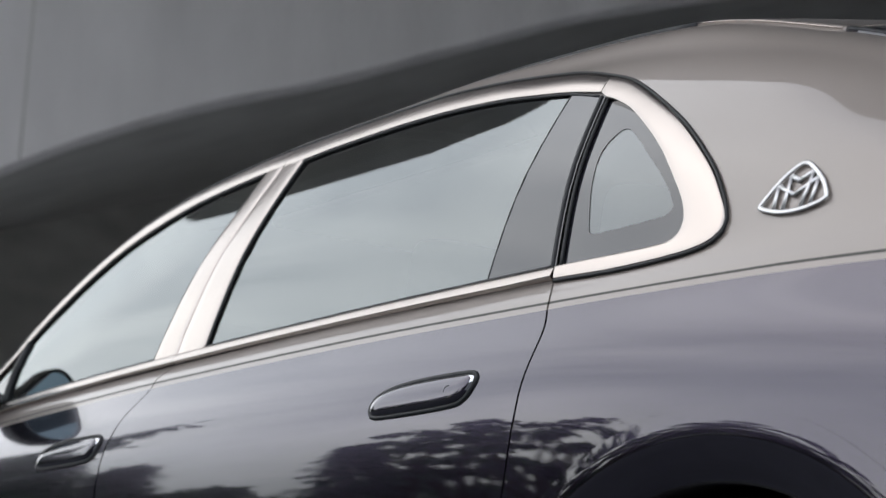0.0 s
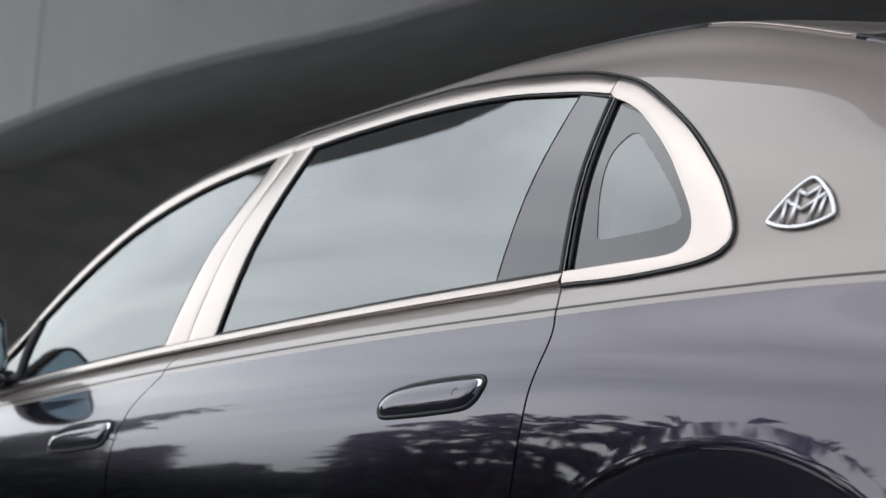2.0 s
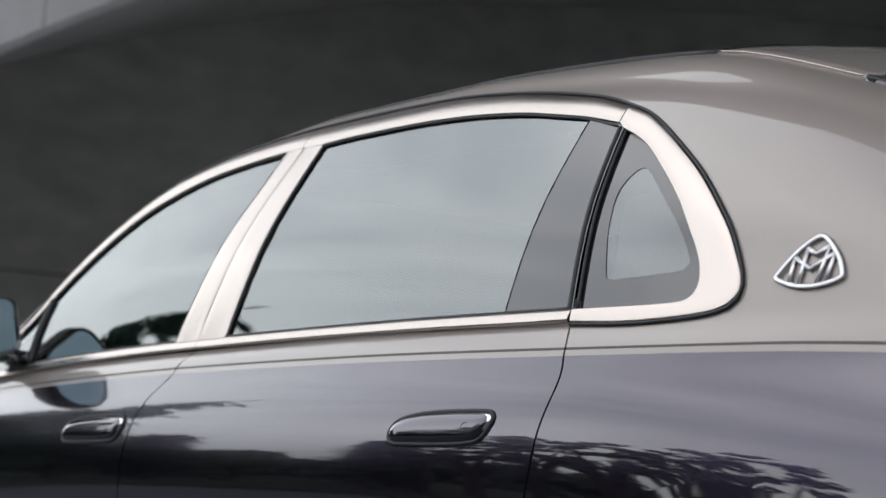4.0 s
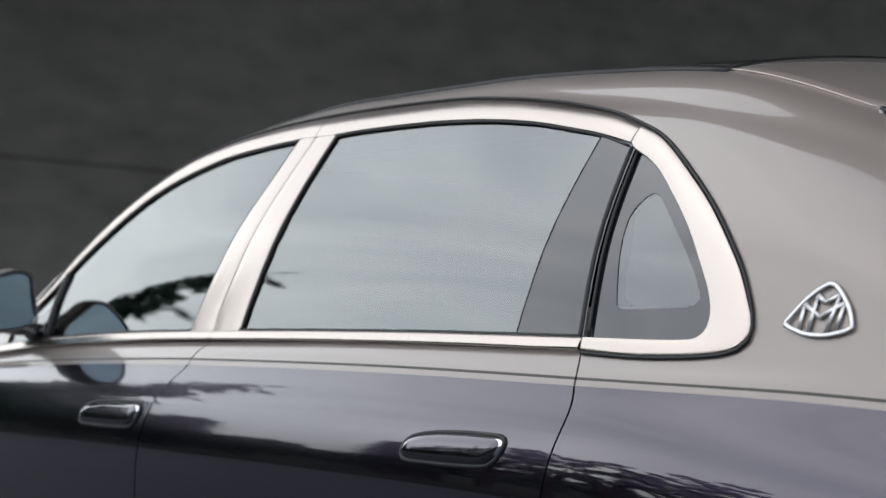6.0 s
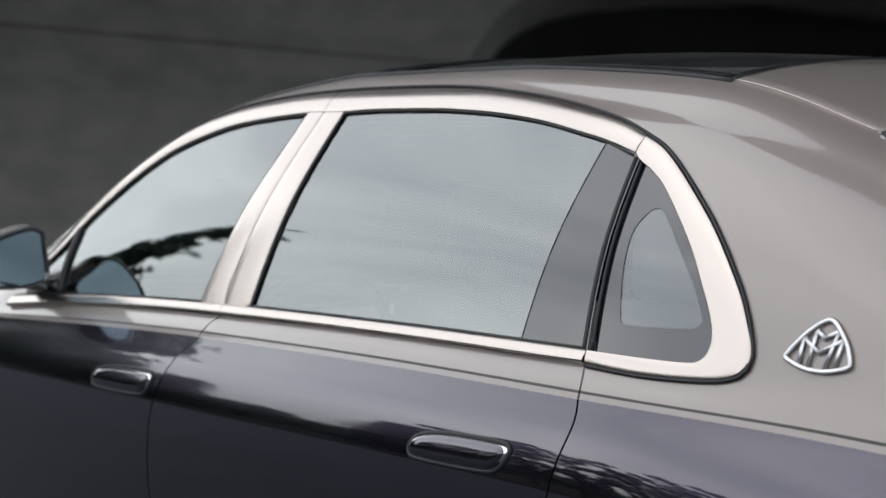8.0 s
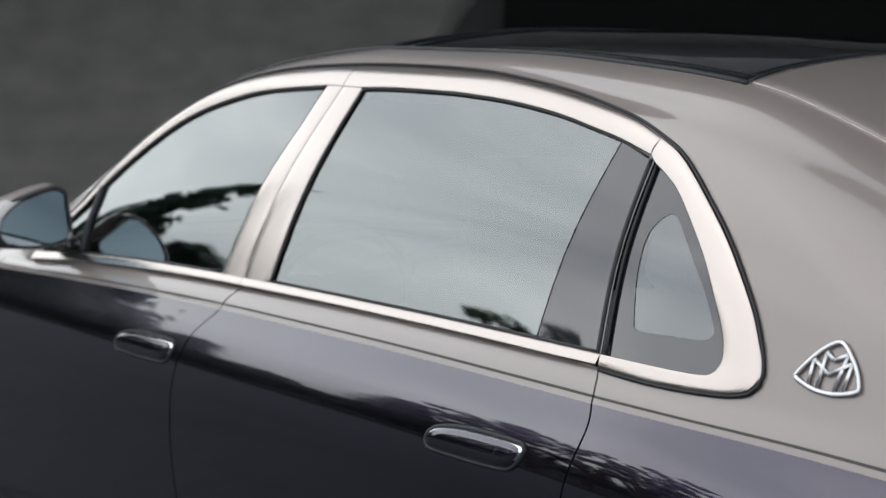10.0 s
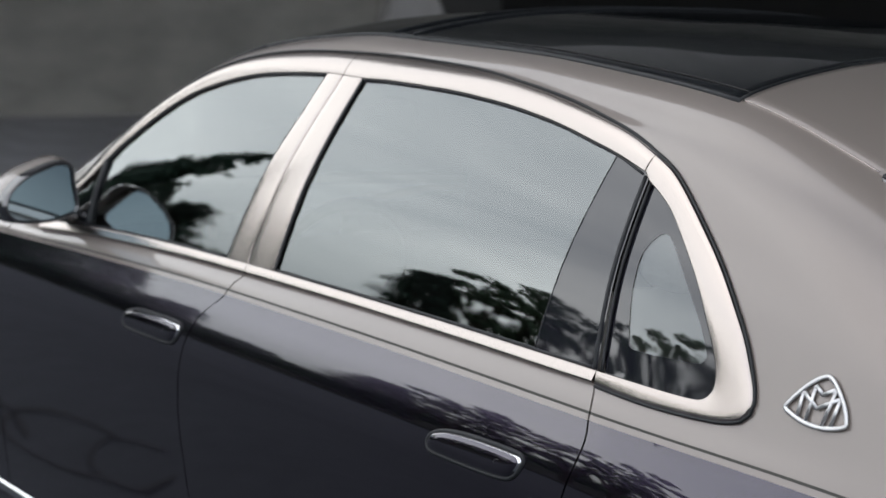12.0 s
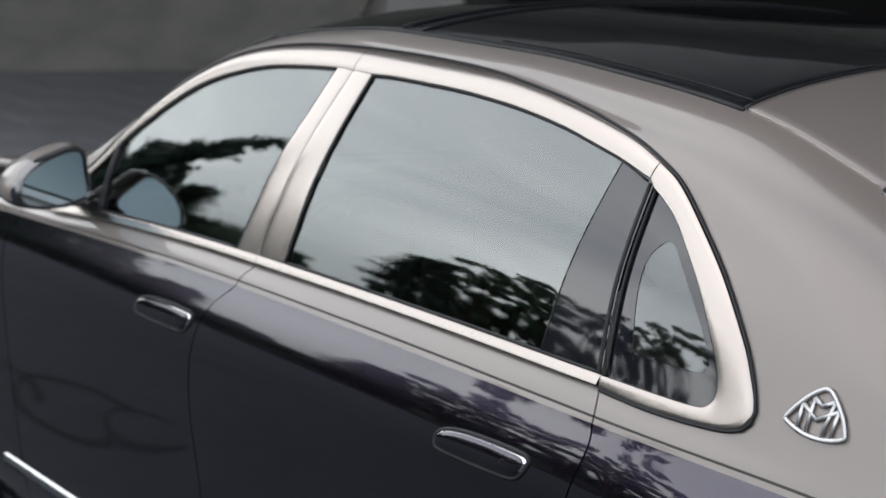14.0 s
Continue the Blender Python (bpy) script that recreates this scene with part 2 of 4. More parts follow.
# ---------------------------------------------------------------- the ground and the concrete structure behind the car
def terrain():
    rings = [0, 6, 12, 25, 50, 100, 300, 1200, 4000]
    verts, faces = [(0, 0, 0)], []
    for r in rings[1:]:
        for k in range(48):
            verts.append((r * math.cos(k * math.pi / 24), r * math.sin(k * math.pi / 24), 0.0))
    for k in range(48):
        faces.append((0, 1 + k, 1 + (k + 1) % 48))
    for a in range(len(rings) - 2):
        for k in range(48):
            faces.append((1 + a * 48 + k, 1 + (a + 1) * 48 + k, 1 + (a + 1) * 48 + (k + 1) % 48, 1 + a * 48 + (k + 1) % 48))
    return tagged(mesh_part("ground", verts, faces, M_ROAD, smooth=False), "dark asphalt forecourt", "ground", kind="structure")


terrain()


def pavement():
    """A pale paved strip before the wall, with a low kerb towards the road; laid in long slabs."""
    ob = tagged(part("pavement", box_bm((-24.0, -0.3, -0.05), (-5.6, 24.0, 0.045)), M_RUBBER), "pale grey slab paving with dark joints", "pavement", kind="structure")
    slab = box_bm((-0.395, -0.395, 0.0), (0.395, 0.395, 0.052), 0.006, 1)
    me = bpy.data.meshes.new("slab")
    slab.to_mesh(me)
    slab.free()
    me.materials.append(M_GROUND)
    for i in range(11):
        for j in range(22):
            o = new("slab", me)
            o.parent = ob
            o.location = (-14.2 + 0.8 * i, 0.2 + 0.8 * j + (0.4 if i % 2 else 0.0), 0.0)
    return ob


def arch_edge(y):
    """Height of the lower edge of the concrete arch over the ground."""
    return pchip([-0.6, 0.98, 1.53, 2.08, 2.68, 3.38, 4.46, 8.0, 14.0, 22.0], [1.75, 2.73, 3.03, 3.28, 3.51, 3.82, 4.28, 5.3, 6.0, 6.3], y)


ARCH_X, WALL_X = -7.0, -14.6


def arch():
    ys = np.linspace(-0.6, 22.0, 80)
    zs = arch_edge(ys)
    verts, faces = [], []
    for y, z in zip(ys, zs):
        top = max(z + 0.4, 6.6)
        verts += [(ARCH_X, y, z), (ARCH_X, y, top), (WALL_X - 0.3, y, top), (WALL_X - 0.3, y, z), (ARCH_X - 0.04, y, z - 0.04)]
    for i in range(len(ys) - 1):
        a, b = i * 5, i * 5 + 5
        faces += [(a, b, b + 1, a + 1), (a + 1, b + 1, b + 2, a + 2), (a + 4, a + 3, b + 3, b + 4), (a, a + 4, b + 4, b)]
    # material 1 paints the underside's shade; the other faces stay pale
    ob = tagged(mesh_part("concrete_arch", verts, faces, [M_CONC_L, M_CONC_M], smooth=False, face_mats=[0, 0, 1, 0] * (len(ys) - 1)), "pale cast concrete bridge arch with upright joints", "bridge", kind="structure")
    for y in (1.11, 5.3, 9.5, 13.7):
        z = float(arch_edge(y))
        part("joint", box_bm((ARCH_X - 0.01, y - 0.006, z), (ARCH_X + 0.003, y + 0.006, 6.6)), M_CONC_M, ob)
    return ob


arch()


def deck():
    """The bridge deck that the car stands beneath; its near edge sweeps gently."""
    xs = np.linspace(-45, 30, 151)
    verts, faces = [], []
    for x in xs:
        e = min(4.0, -1.6 + (0.045 * (x + 8.0) ** 2 if x < -8 else 0.0))
        verts += [(x, e, 6.7), (x, 40, 6.7), (x, 40, 8.2), (x, e, 8.2), (x, e + 0.25, 6.62), (x, 40, 6.62)]
    for i in range(len(xs) - 1):
        a, b = 6 * i, 6 * i + 6
        faces += [(a, a + 3, b + 3, b), (a + 3, a + 2, b + 2, b + 3), (a, b, b + 4, a + 4), (a + 4, b + 4, b + 5, a + 5)]
    ob = mesh_part("bridge_deck", verts, faces, M_CONC_L, smooth=False)
    return tagged(ob, "cast concrete bridge deck, shaded underside", "bridge", kind="structure")


deck()


def opening_edge(z):
    """Left side of the tunnel mouth, leaning outwards to its foot."""
    return float(pchip([0.0, 0.58, 0.85, 2.06, 2.53, 2.84, 3.0, 3.28, 3.52, 3.75], [6.5, 6.94, 7.15, 7.87, 8.22, 8.47, 8.61, 9.09, 10.04, 12.2], z))


def back_wall():
    """The wall under the arch with an arched tunnel mouth through it."""
    th = 0.5
    zs = list(np.linspace(0, 3.75, 26))
    verts, faces = [], []
    for z in zs:
        e = opening_edge(z)
        verts += [(WALL_X, -0.6, z), (WALL_X, e, z), (WALL_X - 3.5, e + 2.4, z)]
    for i in range(len(zs) - 1):
        a, b = i * 3, i * 3 + 3
        faces += [(a, a + 1, b + 1, b), (a + 1, a + 2, b + 2, b + 1)]
    k = len(verts)
    e = opening_edge(3.75)
    verts += [(WALL_X, -0.6, 3.75), (WALL_X, 22, 3.75), (WALL_X, 22, 6.6), (WALL_X, -0.6, 6.6), (WALL_X, e, 3.75), (WALL_X - 3.5, e + 2.4, 3.75), (WALL_X - 3.5, 22, 3.75), (WALL_X, 22, 3.75)]
    faces += [(k, k + 1, k + 2, k + 3), (k + 4, k + 7, k + 6, k + 5)]
    verts += [(WALL_X, 17.0, 0), (WALL_X, 22, 0), (WALL_X, 22, 3.75), (WALL_X, 17.0, 3.75)]
    faces += [(k + 8, k + 9, k + 10, k + 11)]
    ob = mesh_part("wall_rear", verts, faces, M_CONC_D, smooth=False)
    for z in (2.5,):
        part("joint", box_bm((WALL_X - 0.02, -0.6, z - 0.007), (WALL_X + 0.004, opening_edge(z) - 0.05, z + 0.007)), M_VOID, ob)
    return tagged(ob, "mottled darker concrete wall with a tunnel mouth", "wall", kind="structure")


back_wall()


def pier():
    """A pale wedge added for the lit foot of the tunnel reveal, drawn in to a narrow head."""
    bm = box_bm((-15.4, 6.82, 0.0), (-14.3, 8.06, 1.62), 0.0)
    for v in bm.verts:
        if v.co.z > 1:
            v.co.y = 7.41 + (v.co.y - 7.44) * 0.06
            v.co.x = -14.75 + (v.co.x + 14.85) * 0.35
    bmesh.ops.bevel(bm, geom=bm.edges[:], offset=0.015, segments=2, affect="EDGES")
    return tagged(part("concrete_pier", bm, M_CONC_L), "pale tapered wedge added for the lit foot of the tunnel reveal", "pier", kind="structure")


pier()
# solid block whose colour stands in for darkness inside the tunnel
tagged(part("tunnel", box_bm((-24.0, 10.8, 0.0), (-18.2, 17.5, 4.2)), M_VOID), "near-black block painting the dark of the unlit tunnel", "tunnel", kind="structure")


# ---------------------------------------------------------------- the saloon: its surface
# Lengthwise feature lines from sill to roof centre, drawn as (x, half width, height) and brought to true size.
K, WS, ZS = 0.92, 0.068, 0.125


def T(x, w, z):
    return (K * x, -(K * w + WS), K * z + ZS)


LINES = [
    [(-4.58, 0.5, 0.1), (-4.35, 0.76, 0.08), (-3.6, 0.86, 0.07), (0.5, 0.86, 0.07), (1.2, 0.8, 0.1), (1.38, 0.58, 0.2)],
    [(-4.58, 0.56, 0.24), (-4.35, 0.82, 0.22), (-3.6, 0.935, 0.2), (-2, 0.94, 0.2), (0.5, 0.935, 0.21), (1.2, 0.86, 0.24), (1.38, 0.64, 0.32)],
    [(-4.58, 0.59, 0.39), (-4.35, 0.85, 0.42), (-3.6, 0.95, 0.45), (-2, 0.958, 0.48), (0.5, 0.955, 0.48), (1.2, 0.875, 0.49), (1.38, 0.67, 0.47)],
    [(-4.58, 0.59, 0.49), (-4.35, 0.84, 0.61), (-3.6, 0.955, 0.75), (-2.6, 0.97, 0.79), (-1.6, 0.975, 0.79), (-0.9, 0.973, 0.79), (-0.4, 0.967, 0.79), (0.2, 0.951, 0.78), (0.6, 0.934, 0.77), (1.2, 0.86, 0.75), (1.38, 0.68, 0.65)],
    [(-4.58, 0.58, 0.56), (-4.35, 0.8, 0.7), (-3.6, 0.925, 0.86), (-2.6, 0.940, 0.915), (-1.9, 0.938, 0.938), (-1.6, 0.937, 0.944), (-0.9, 0.935, 0.948), (-0.32, 0.928, 0.944), (0.1, 0.908, 0.94), (0.4, 0.888, 0.93), (1.2, 0.825, 0.88), (1.38, 0.67, 0.74)],
    [(-4.58, 0.57, 0.58), (-4.35, 0.77, 0.74), (-3.6, 0.895, 0.9), (-3.0, 0.922, 0.925), (-2.68, 0.926, 0.938), (-2.37, 0.917, 0.964), (-2.07, 0.911, 0.979), (-1.6, 0.906, 0.991), (-0.9, 0.903, 1.0), (-0.35, 0.9, 0.998), (0.1, 0.882, 1.0), (0.4, 0.864, 0.995), (0.8, 0.838, 0.97), (1.25, 0.785, 0.93), (1.38, 0.66, 0.78)],
    [(-4.58, 0.55, 0.6), (-4.35, 0.74, 0.765), (-3.6, 0.87, 0.912), (-3.0, 0.895, 0.943), (-2.7, 0.905, 0.985), (-2.45, 0.891, 1.045), (-2.25, 0.874, 1.105), (-2.0, 0.8615, 1.16), (-1.5, 0.8465, 1.205), (-0.9, 0.8465, 1.205), (-0.4, 0.8485, 1.18), (0.0, 0.840, 1.15), (0.2, 0.837, 1.12), (0.4, 0.832, 1.065), (0.8, 0.815, 1.01), (1.25, 0.765, 0.965), (1.38, 0.64, 0.8)],
    [(-4.58, 0.52, 0.61), (-4.35, 0.7, 0.785), (-3.6, 0.835, 0.92), (-3.0, 0.865, 0.954), (-2.7, 0.885, 1.012), (-2.45, 0.85, 1.13), (-2.25, 0.8, 1.262), (-2.0, 0.761, 1.355), (-1.75, 0.745, 1.394), (-1.5, 0.738, 1.41), (-1.0, 0.738, 1.413), (-0.6, 0.753, 1.38), (-0.334, 0.770, 1.33), (0.0, 0.783, 1.262), (0.2, 0.789, 1.195), (0.4, 0.790, 1.125), (0.8, 0.785, 1.038), (1.25, 0.735, 0.985), (1.38, 0.6, 0.815)],
    [(-4.58, 0.48, 0.62), (-4.35, 0.65, 0.8), (-3.6, 0.78, 0.925), (-3.0, 0.82, 0.96), (-2.7, 0.862, 1.04), (-2.45, 0.833, 1.163), (-2.25, 0.779, 1.3), (-2.0, 0.735, 1.399), (-1.75, 0.712, 1.44), (-1.5, 0.7, 1.459), (-1.0, 0.702, 1.459), (-0.6, 0.715, 1.426), (-0.334, 0.723, 1.395), (0.0, 0.727, 1.325), (0.2, 0.729, 1.257), (0.4, 0.729, 1.18), (0.8, 0.73, 1.056), (1.25, 0.68, 1.0), (1.38, 0.55, 0.825)],
    [(-4.58, 0.4, 0.63), (-4.35, 0.54, 0.815), (-3.6, 0.66, 0.937), (-3.0, 0.72, 0.974), (-2.7, 0.79, 1.08), (-2.45, 0.772, 1.205), (-2.25, 0.705, 1.344), (-2.0, 0.655, 1.439), (-1.75, 0.636, 1.477), (-1.5, 0.63, 1.496), (-1.0, 0.635, 1.498), (-0.6, 0.642, 1.483), (-0.334, 0.645, 1.4615), (0.0, 0.64, 1.378), (0.2, 0.635, 1.309), (0.4, 0.62, 1.228), (0.8, 0.6, 1.076), (1.25, 0.56, 1.015), (1.38, 0.45, 0.83)],
    [(-4.58, 0.22, 0.64), (-4.35, 0.3, 0.825), (-3.6, 0.36, 0.95), (-3.0, 0.4, 1.0), (-2.7, 0.43, 1.15), (-2.45, 0.42, 1.262), (-2.25, 0.39, 1.398), (-2.0, 0.36, 1.497), (-1.75, 0.35, 1.528), (-1.5, 0.35, 1.544), (-1.0, 0.35, 1.547), (-0.6, 0.35, 1.535), (-0.334, 0.35, 1.514), (0.0, 0.345, 1.448), (0.2, 0.34, 1.361), (0.4, 0.33, 1.262), (0.8, 0.32, 1.092), (1.25, 0.3, 1.027), (1.38, 0.24, 0.835)],
    [(-4.58, 0.0, 0.645), (-4.35, 0.0, 0.83), (-3.6, 0.0, 0.955), (-3.0, 0.0, 1.01), (-2.7, 0.0, 1.17), (-2.45, 0.0, 1.28), (-2.25, 0.0, 1.413), (-2.0, 0.0, 1.514), (-1.75, 0.0, 1.543), (-1.5, 0.0, 1.559), (-1.0, 0.0, 1.562), (-0.6, 0.0, 1.549), (-0.334, 0.0, 1.5285), (0.0, 0.0, 1.466), (0.2, 0.0, 1.375), (0.4, 0.0, 1.272), (0.8, 0.0, 1.097), (1.25, 0.0, 1.031), (1.38, 0.0, 0.838)],
]
NL = len(LINES)


def sections(x):
    """Half width and height of every feature line at the stations x."""
    x = np.atleast_1d(np.asarray(x, float))
    w = np.stack([pchip([p[0] for p in f], [p[1] for p in f], x) for f in LINES], 1)
    z = np.stack([pchip([p[0] for p in f], [p[2] for p in f], x) for f in LINES], 1)
    return w, z


def across(c, s):
    """Catmull-Rom across the feature lines; past the roof centre the section is mirrored."""
    def at(k, odd):
        if k < 0:
            return 2 * c[:, 0] - c[:, 1]
        if k >= NL:
            return c[:, 2 * (NL - 1) - k] * (-1 if odd else 1)
        return c[:, k]
    return at


def surface(x, s):
    """Points (x, half width, height) on the body for stations x and section parameters s, as a grid."""
    x, s = np.atleast_1d(np.asarray(x, float)), np.atleast_1d(np.asarray(s, float))
    w, z = sections(x)
    out = np.zeros((len(x), len(s), 3))
    aw, az = across(w, s), across(z, s)
    crease = np.clip((x + 2.65) / 0.25, 0, 1) * np.clip((-0.12 - x) / 0.3, 0, 1)
    for j, v in enumerate(s):
        k = min(int(math.floor(v)), NL - 2)
        t = v - k
        for col, a, odd in ((1, aw, True), (2, az, False)):
            p0, p1, p2, p3 = a(k - 1, odd), a(k, odd), a(k + 1, odd), a(k + 2, odd)
            if k == 5:
                p0 = p0 + (2.5 * p1 - 2 * p2 + 0.5 * p3 - p0) * crease
            if k == 4:
                p3 = p3 + (2 * p2 - p1 - p3) * crease
            out[:, j, col] = 0.5 * (2 * p1 + (p2 - p0) * t + (2 * p0 - 5 * p1 + 4 * p2 - p3) * t * t + (3 * p1 - p0 - 3 * p2 + p3) * t**3)
        out[:, j, 0] = x
    return out


S_FINE = np.linspace(0.0, 9.6, 961)
X_FINE = np.linspace(-4.5, 1.35, 586)
SURF = surface(X_FINE, S_FINE)


SURF_N = np.cross(np.gradient(SURF * (1, -1, 1), axis=1), np.gradient(SURF * (1, -1, 1), axis=0))
SURF_N /= np.linalg.norm(SURF_N, axis=2, keepdims=True)
SURF_N *= -np.sign(SURF_N[:, 300:301, 1:2])


def side(x, z, lift=0.0):
    """Point of the left flank at station x and height z, lifted off the surface along its normal, in true metres."""
    fi = (x - X_FINE[0]) / (X_FINE[1] - X_FINE[0])
    i = int(np.clip(math.floor(fi), 1, len(X_FINE) - 3))
    f = fi - i
    sec = SURF[i] * (1 - f) + SURF[i + 1] * f
    k = int(np.clip(np.searchsorted(sec[:, 2], z), 2, len(S_FINE) - 3))
    t = (z - sec[k - 1, 2]) / max(1e-9, sec[k, 2] - sec[k - 1, 2])
    w = sec[k - 1, 1] * (1 - t) + sec[k, 1] * t
    if lift:
        n = (SURF_N[i, k - 1] * (1 - t) + SURF_N[i, k] * t) * (1 - f) + (SURF_N[i + 1, k - 1] * (1 - t) + SURF_N[i + 1, k] * t) * f
        return tuple(Vector(T(x, w, z)) + Vector(n).normalized() * lift)
    return T(x, w, z)


def flank_normal(x, z):
    return (Vector(side(x, z, 0.01)) - Vector(side(x, z))).normalized()


def mirrored(ob, name, parent=None, label=""):
    """The same part on the other flank."""
    me = ob.data.copy()
    me.transform(Matrix.Diagonal((1, -1, 1, 1)))
    me.flip_normals()
    o = new(name, me)
    o.parent = parent or ob.parent
    if label:
        tagged(o, label)
    return o


CAR = tagged(new("saloon_car"), "two-tone champagne and dark aubergine long saloon with satin chrome window frames", "car")


# Shut lines as station over height
def shut_rear(z):
    return pchip([0.05, 0.3, 0.5, 0.66, 0.80, 0.90, 0.945, 1.0], [-0.62, -0.52, -0.43, -0.376, -0.350, -0.325, -0.333, -0.357], z)


def shut_mid(z):
    return pchip([0.05, 0.30, 0.45, 0.55, 0.65, 0.76, 0.86, 0.94, 0.99], [-1.66, -1.69, -1.722, -1.748, -1.768, -1.762, -1.712, -1.632, -1.60], z)


def shut_front(z):
    return pchip([0.05, 0.29, 0.43, 0.60, 0.77, 0.94], [-2.76, -2.787, -2.831, -2.877, -2.90, -2.86], z)


ARCH_R, ARCH_F, ARCH_C = 0.062, -3.63, 0.255
ARCH_A, ARCH_B = 0.455, 0.408

# rows of the flank; the last ones draw a thin double line, its dark one a groove's painted shade
ROWS = np.concatenate([np.linspace(0, 3, 22), np.linspace(3.0, 4.0, 12)[1:], [4.10, 4.155, 4.3, 4.5, 4.75, 5.0]])


def row_material(j):
    if abs(ROWS[j] - 4.10) < 1e-6:
        return 2
    return 1 if ROWS[j] >= 4.0 - 1e-6 else 0


def flank(name, xa, xb, nu, label, fold_a=True, fold_b=True, arches=(), top=5.0):
    """A panel of the lower flank between two shut lines, with its edges folded inwards."""
    rows = ROWS[ROWS <= top + 1e-6]
    zr = sections([-1.0])[1][0]
    gap = 0.0024
    us = np.linspace(0, 1, nu)
    grid = np.zeros((nu, len(rows), 3))
    for j, s in enumerate(rows):
        z = float(np.interp(s, range(NL), zr))
        a, b = float(xa(z)) + gap, float(xb(z)) - gap
        grid[:, j] = surface(a + (b - a) * us, [s])[:, 0]
    order = list(range(nu))
    pts = [[T(*grid[i, j]) for j in range(len(rows))] for i in order]
    if fold_a:
        pts.insert(0, [(p[0] + 0.001, p[1] + 0.022, p[2]) for p in pts[0]])
    if fold_b:
        pts.append([(p[0] - 0.001, p[1] + 0.022, p[2]) for p in pts[-1]])
    n, m = len(pts), len(rows)
    verts = [p for col in pts for p in col]
    cut = {k for k, f in ((0, fold_a), (n - 2, fold_b)) if f}

    def keep(i, j):
        c = [sum(v[k] for v in (pts[i][j], pts[i + 1][j], pts[i][j + 1], pts[i + 1][j + 1])) / 4 for k in range(3)]
        for ax in arches:
            if math.hypot((c[0] - K * ax) / ARCH_A, (c[2] - (K * ARCH_C + ZS)) / ARCH_B) < 1.075:
                return False
        return True
    faces, mats = [], []
    for i in range(n - 1):
        for j in range(m - 1):
            if keep(i, j):
                q = (pts[i][j], pts[i + 1][j], pts[i + 1][j + 1], pts[i][j + 1])
                if i in cut:
                    k = len(verts)
                    verts += q
                    faces.append((k, k + 1, k + 2, k + 3))
                else:
                    faces.append((i * m + j, (i + 1) * m + j, (i + 1) * m + j + 1, i * m + j + 1))
                mats.append(row_material(j))
    ob = mesh_part(name, verts, faces, [M_DARK, M_BEIGE, M_LINE], CAR, label, face_mats=mats)
    mirrored(ob, name)
    return ob


flank("rear_door", shut_mid, shut_rear, 70, "long dark rear door below a champagne belt")
flank("front_door", shut_front, shut_mid, 60, "dark front door below a champagne belt")
flank("front_fender", lambda z: -4.5, shut_front, 110, "dark front wing", fold_a=False, arches=(ARCH_F,))

# ---------------------------------------------------------------- window outline on the flank, as (station, height)
OUT_TOP = [(-2.62, 1.015), (-2.53, 1.082), (-2.44, 1.165), (-2.348, 1.236), (-2.248, 1.298), (-2.144, 1.350), (-2.03, 1.391), (-1.90, 1.421), (-1.75, 1.440),
           (-1.60, 1.450), (-1.40, 1.457), (-1.18, 1.458), (-1.0, 1.453), (-0.85, 1.441), (-0.73, 1.428), (-0.62, 1.412), (-0.50, 1.390), (-0.412, 1.365)]
OUT_REAR = [(-0.412, 1.365), (-0.34, 1.338), (-0.24, 1.280), (-0.143, 1.215), (-0.055, 1.138), (-0.012, 1.085), (0.012, 1.045), (0.008, 1.018), (-0.02, 1.004),
            (-0.08, 0.996), (-0.21, 0.992), (-0.352, 0.996)]
IN_FRONT = [(-2.436, 1.135), (-2.352, 1.197), (-2.232, 1.271), (-2.126, 1.321), (-2.01, 1.356), (-1.868, 1.385), (-1.724, 1.400), (-1.572, 1.410)]
IN_REAR = [(-1.424, 1.411), (-1.308, 1.415), (-1.096, 1.415), (-0.995, 1.412), (-0.895, 1.407), (-0.798, 1.399), (-0.701, 1.388), (-0.606, 1.373), (-0.512, 1.357), (-0.424, 1.334)]
QTR = [(-0.394, 1.322), (-0.355, 1.306), (-0.305, 1.280), (-0.235, 1.230), (-0.186, 1.190), (-0.150, 1.154), (-0.102, 1.098), (-0.082, 1.065), (-0.078, 1.040), (-0.092, 1.024),
       (-0.122, 1.019), (-0.21, 1.018), (-0.338, 1.019)]


def belt_top(x):
    return float(pchip([-2.7, -2.378, -2.093, -1.82, -1.474, -1.123, -0.772, -0.37], [0.962, 0.984, 0.998, 1.007, 1.014, 1.018, 1.020, 1.019], x))


def belt_low(x):
    return float(pchip([-2.68, -2.365, -2.074, -1.803, -1.457, -1.108, -0.758, -0.353], [0.938, 0.964, 0.979, 0.989, 0.995, 0.999, 1.000, 0.997], x))


top_line = smooth_line(OUT_TOP, 90)
rear_line = smooth_line(OUT_REAR, 60)
HOLE = [(x, z - 0.008) for x, z in top_line[::3]] + [(x - 0.008, z) for x, z in rear_line[1::3]] + [(x, belt_low(x) + 0.006) for x in np.linspace(-0.36, -2.62, 30)]
HOLE_NP = np.array(HOLE)


def inside(x, z, poly):
    a, b = poly, np.roll(poly, -1, 0)
    c = ((a[:, 1] > z) != (b[:, 1] > z)) & (x < (b[:, 0] - a[:, 0]) * (z - a[:, 1]) / (b[:, 1] - a[:, 1] + 1e-12) + a[:, 0])
    return bool(c.sum() % 2)


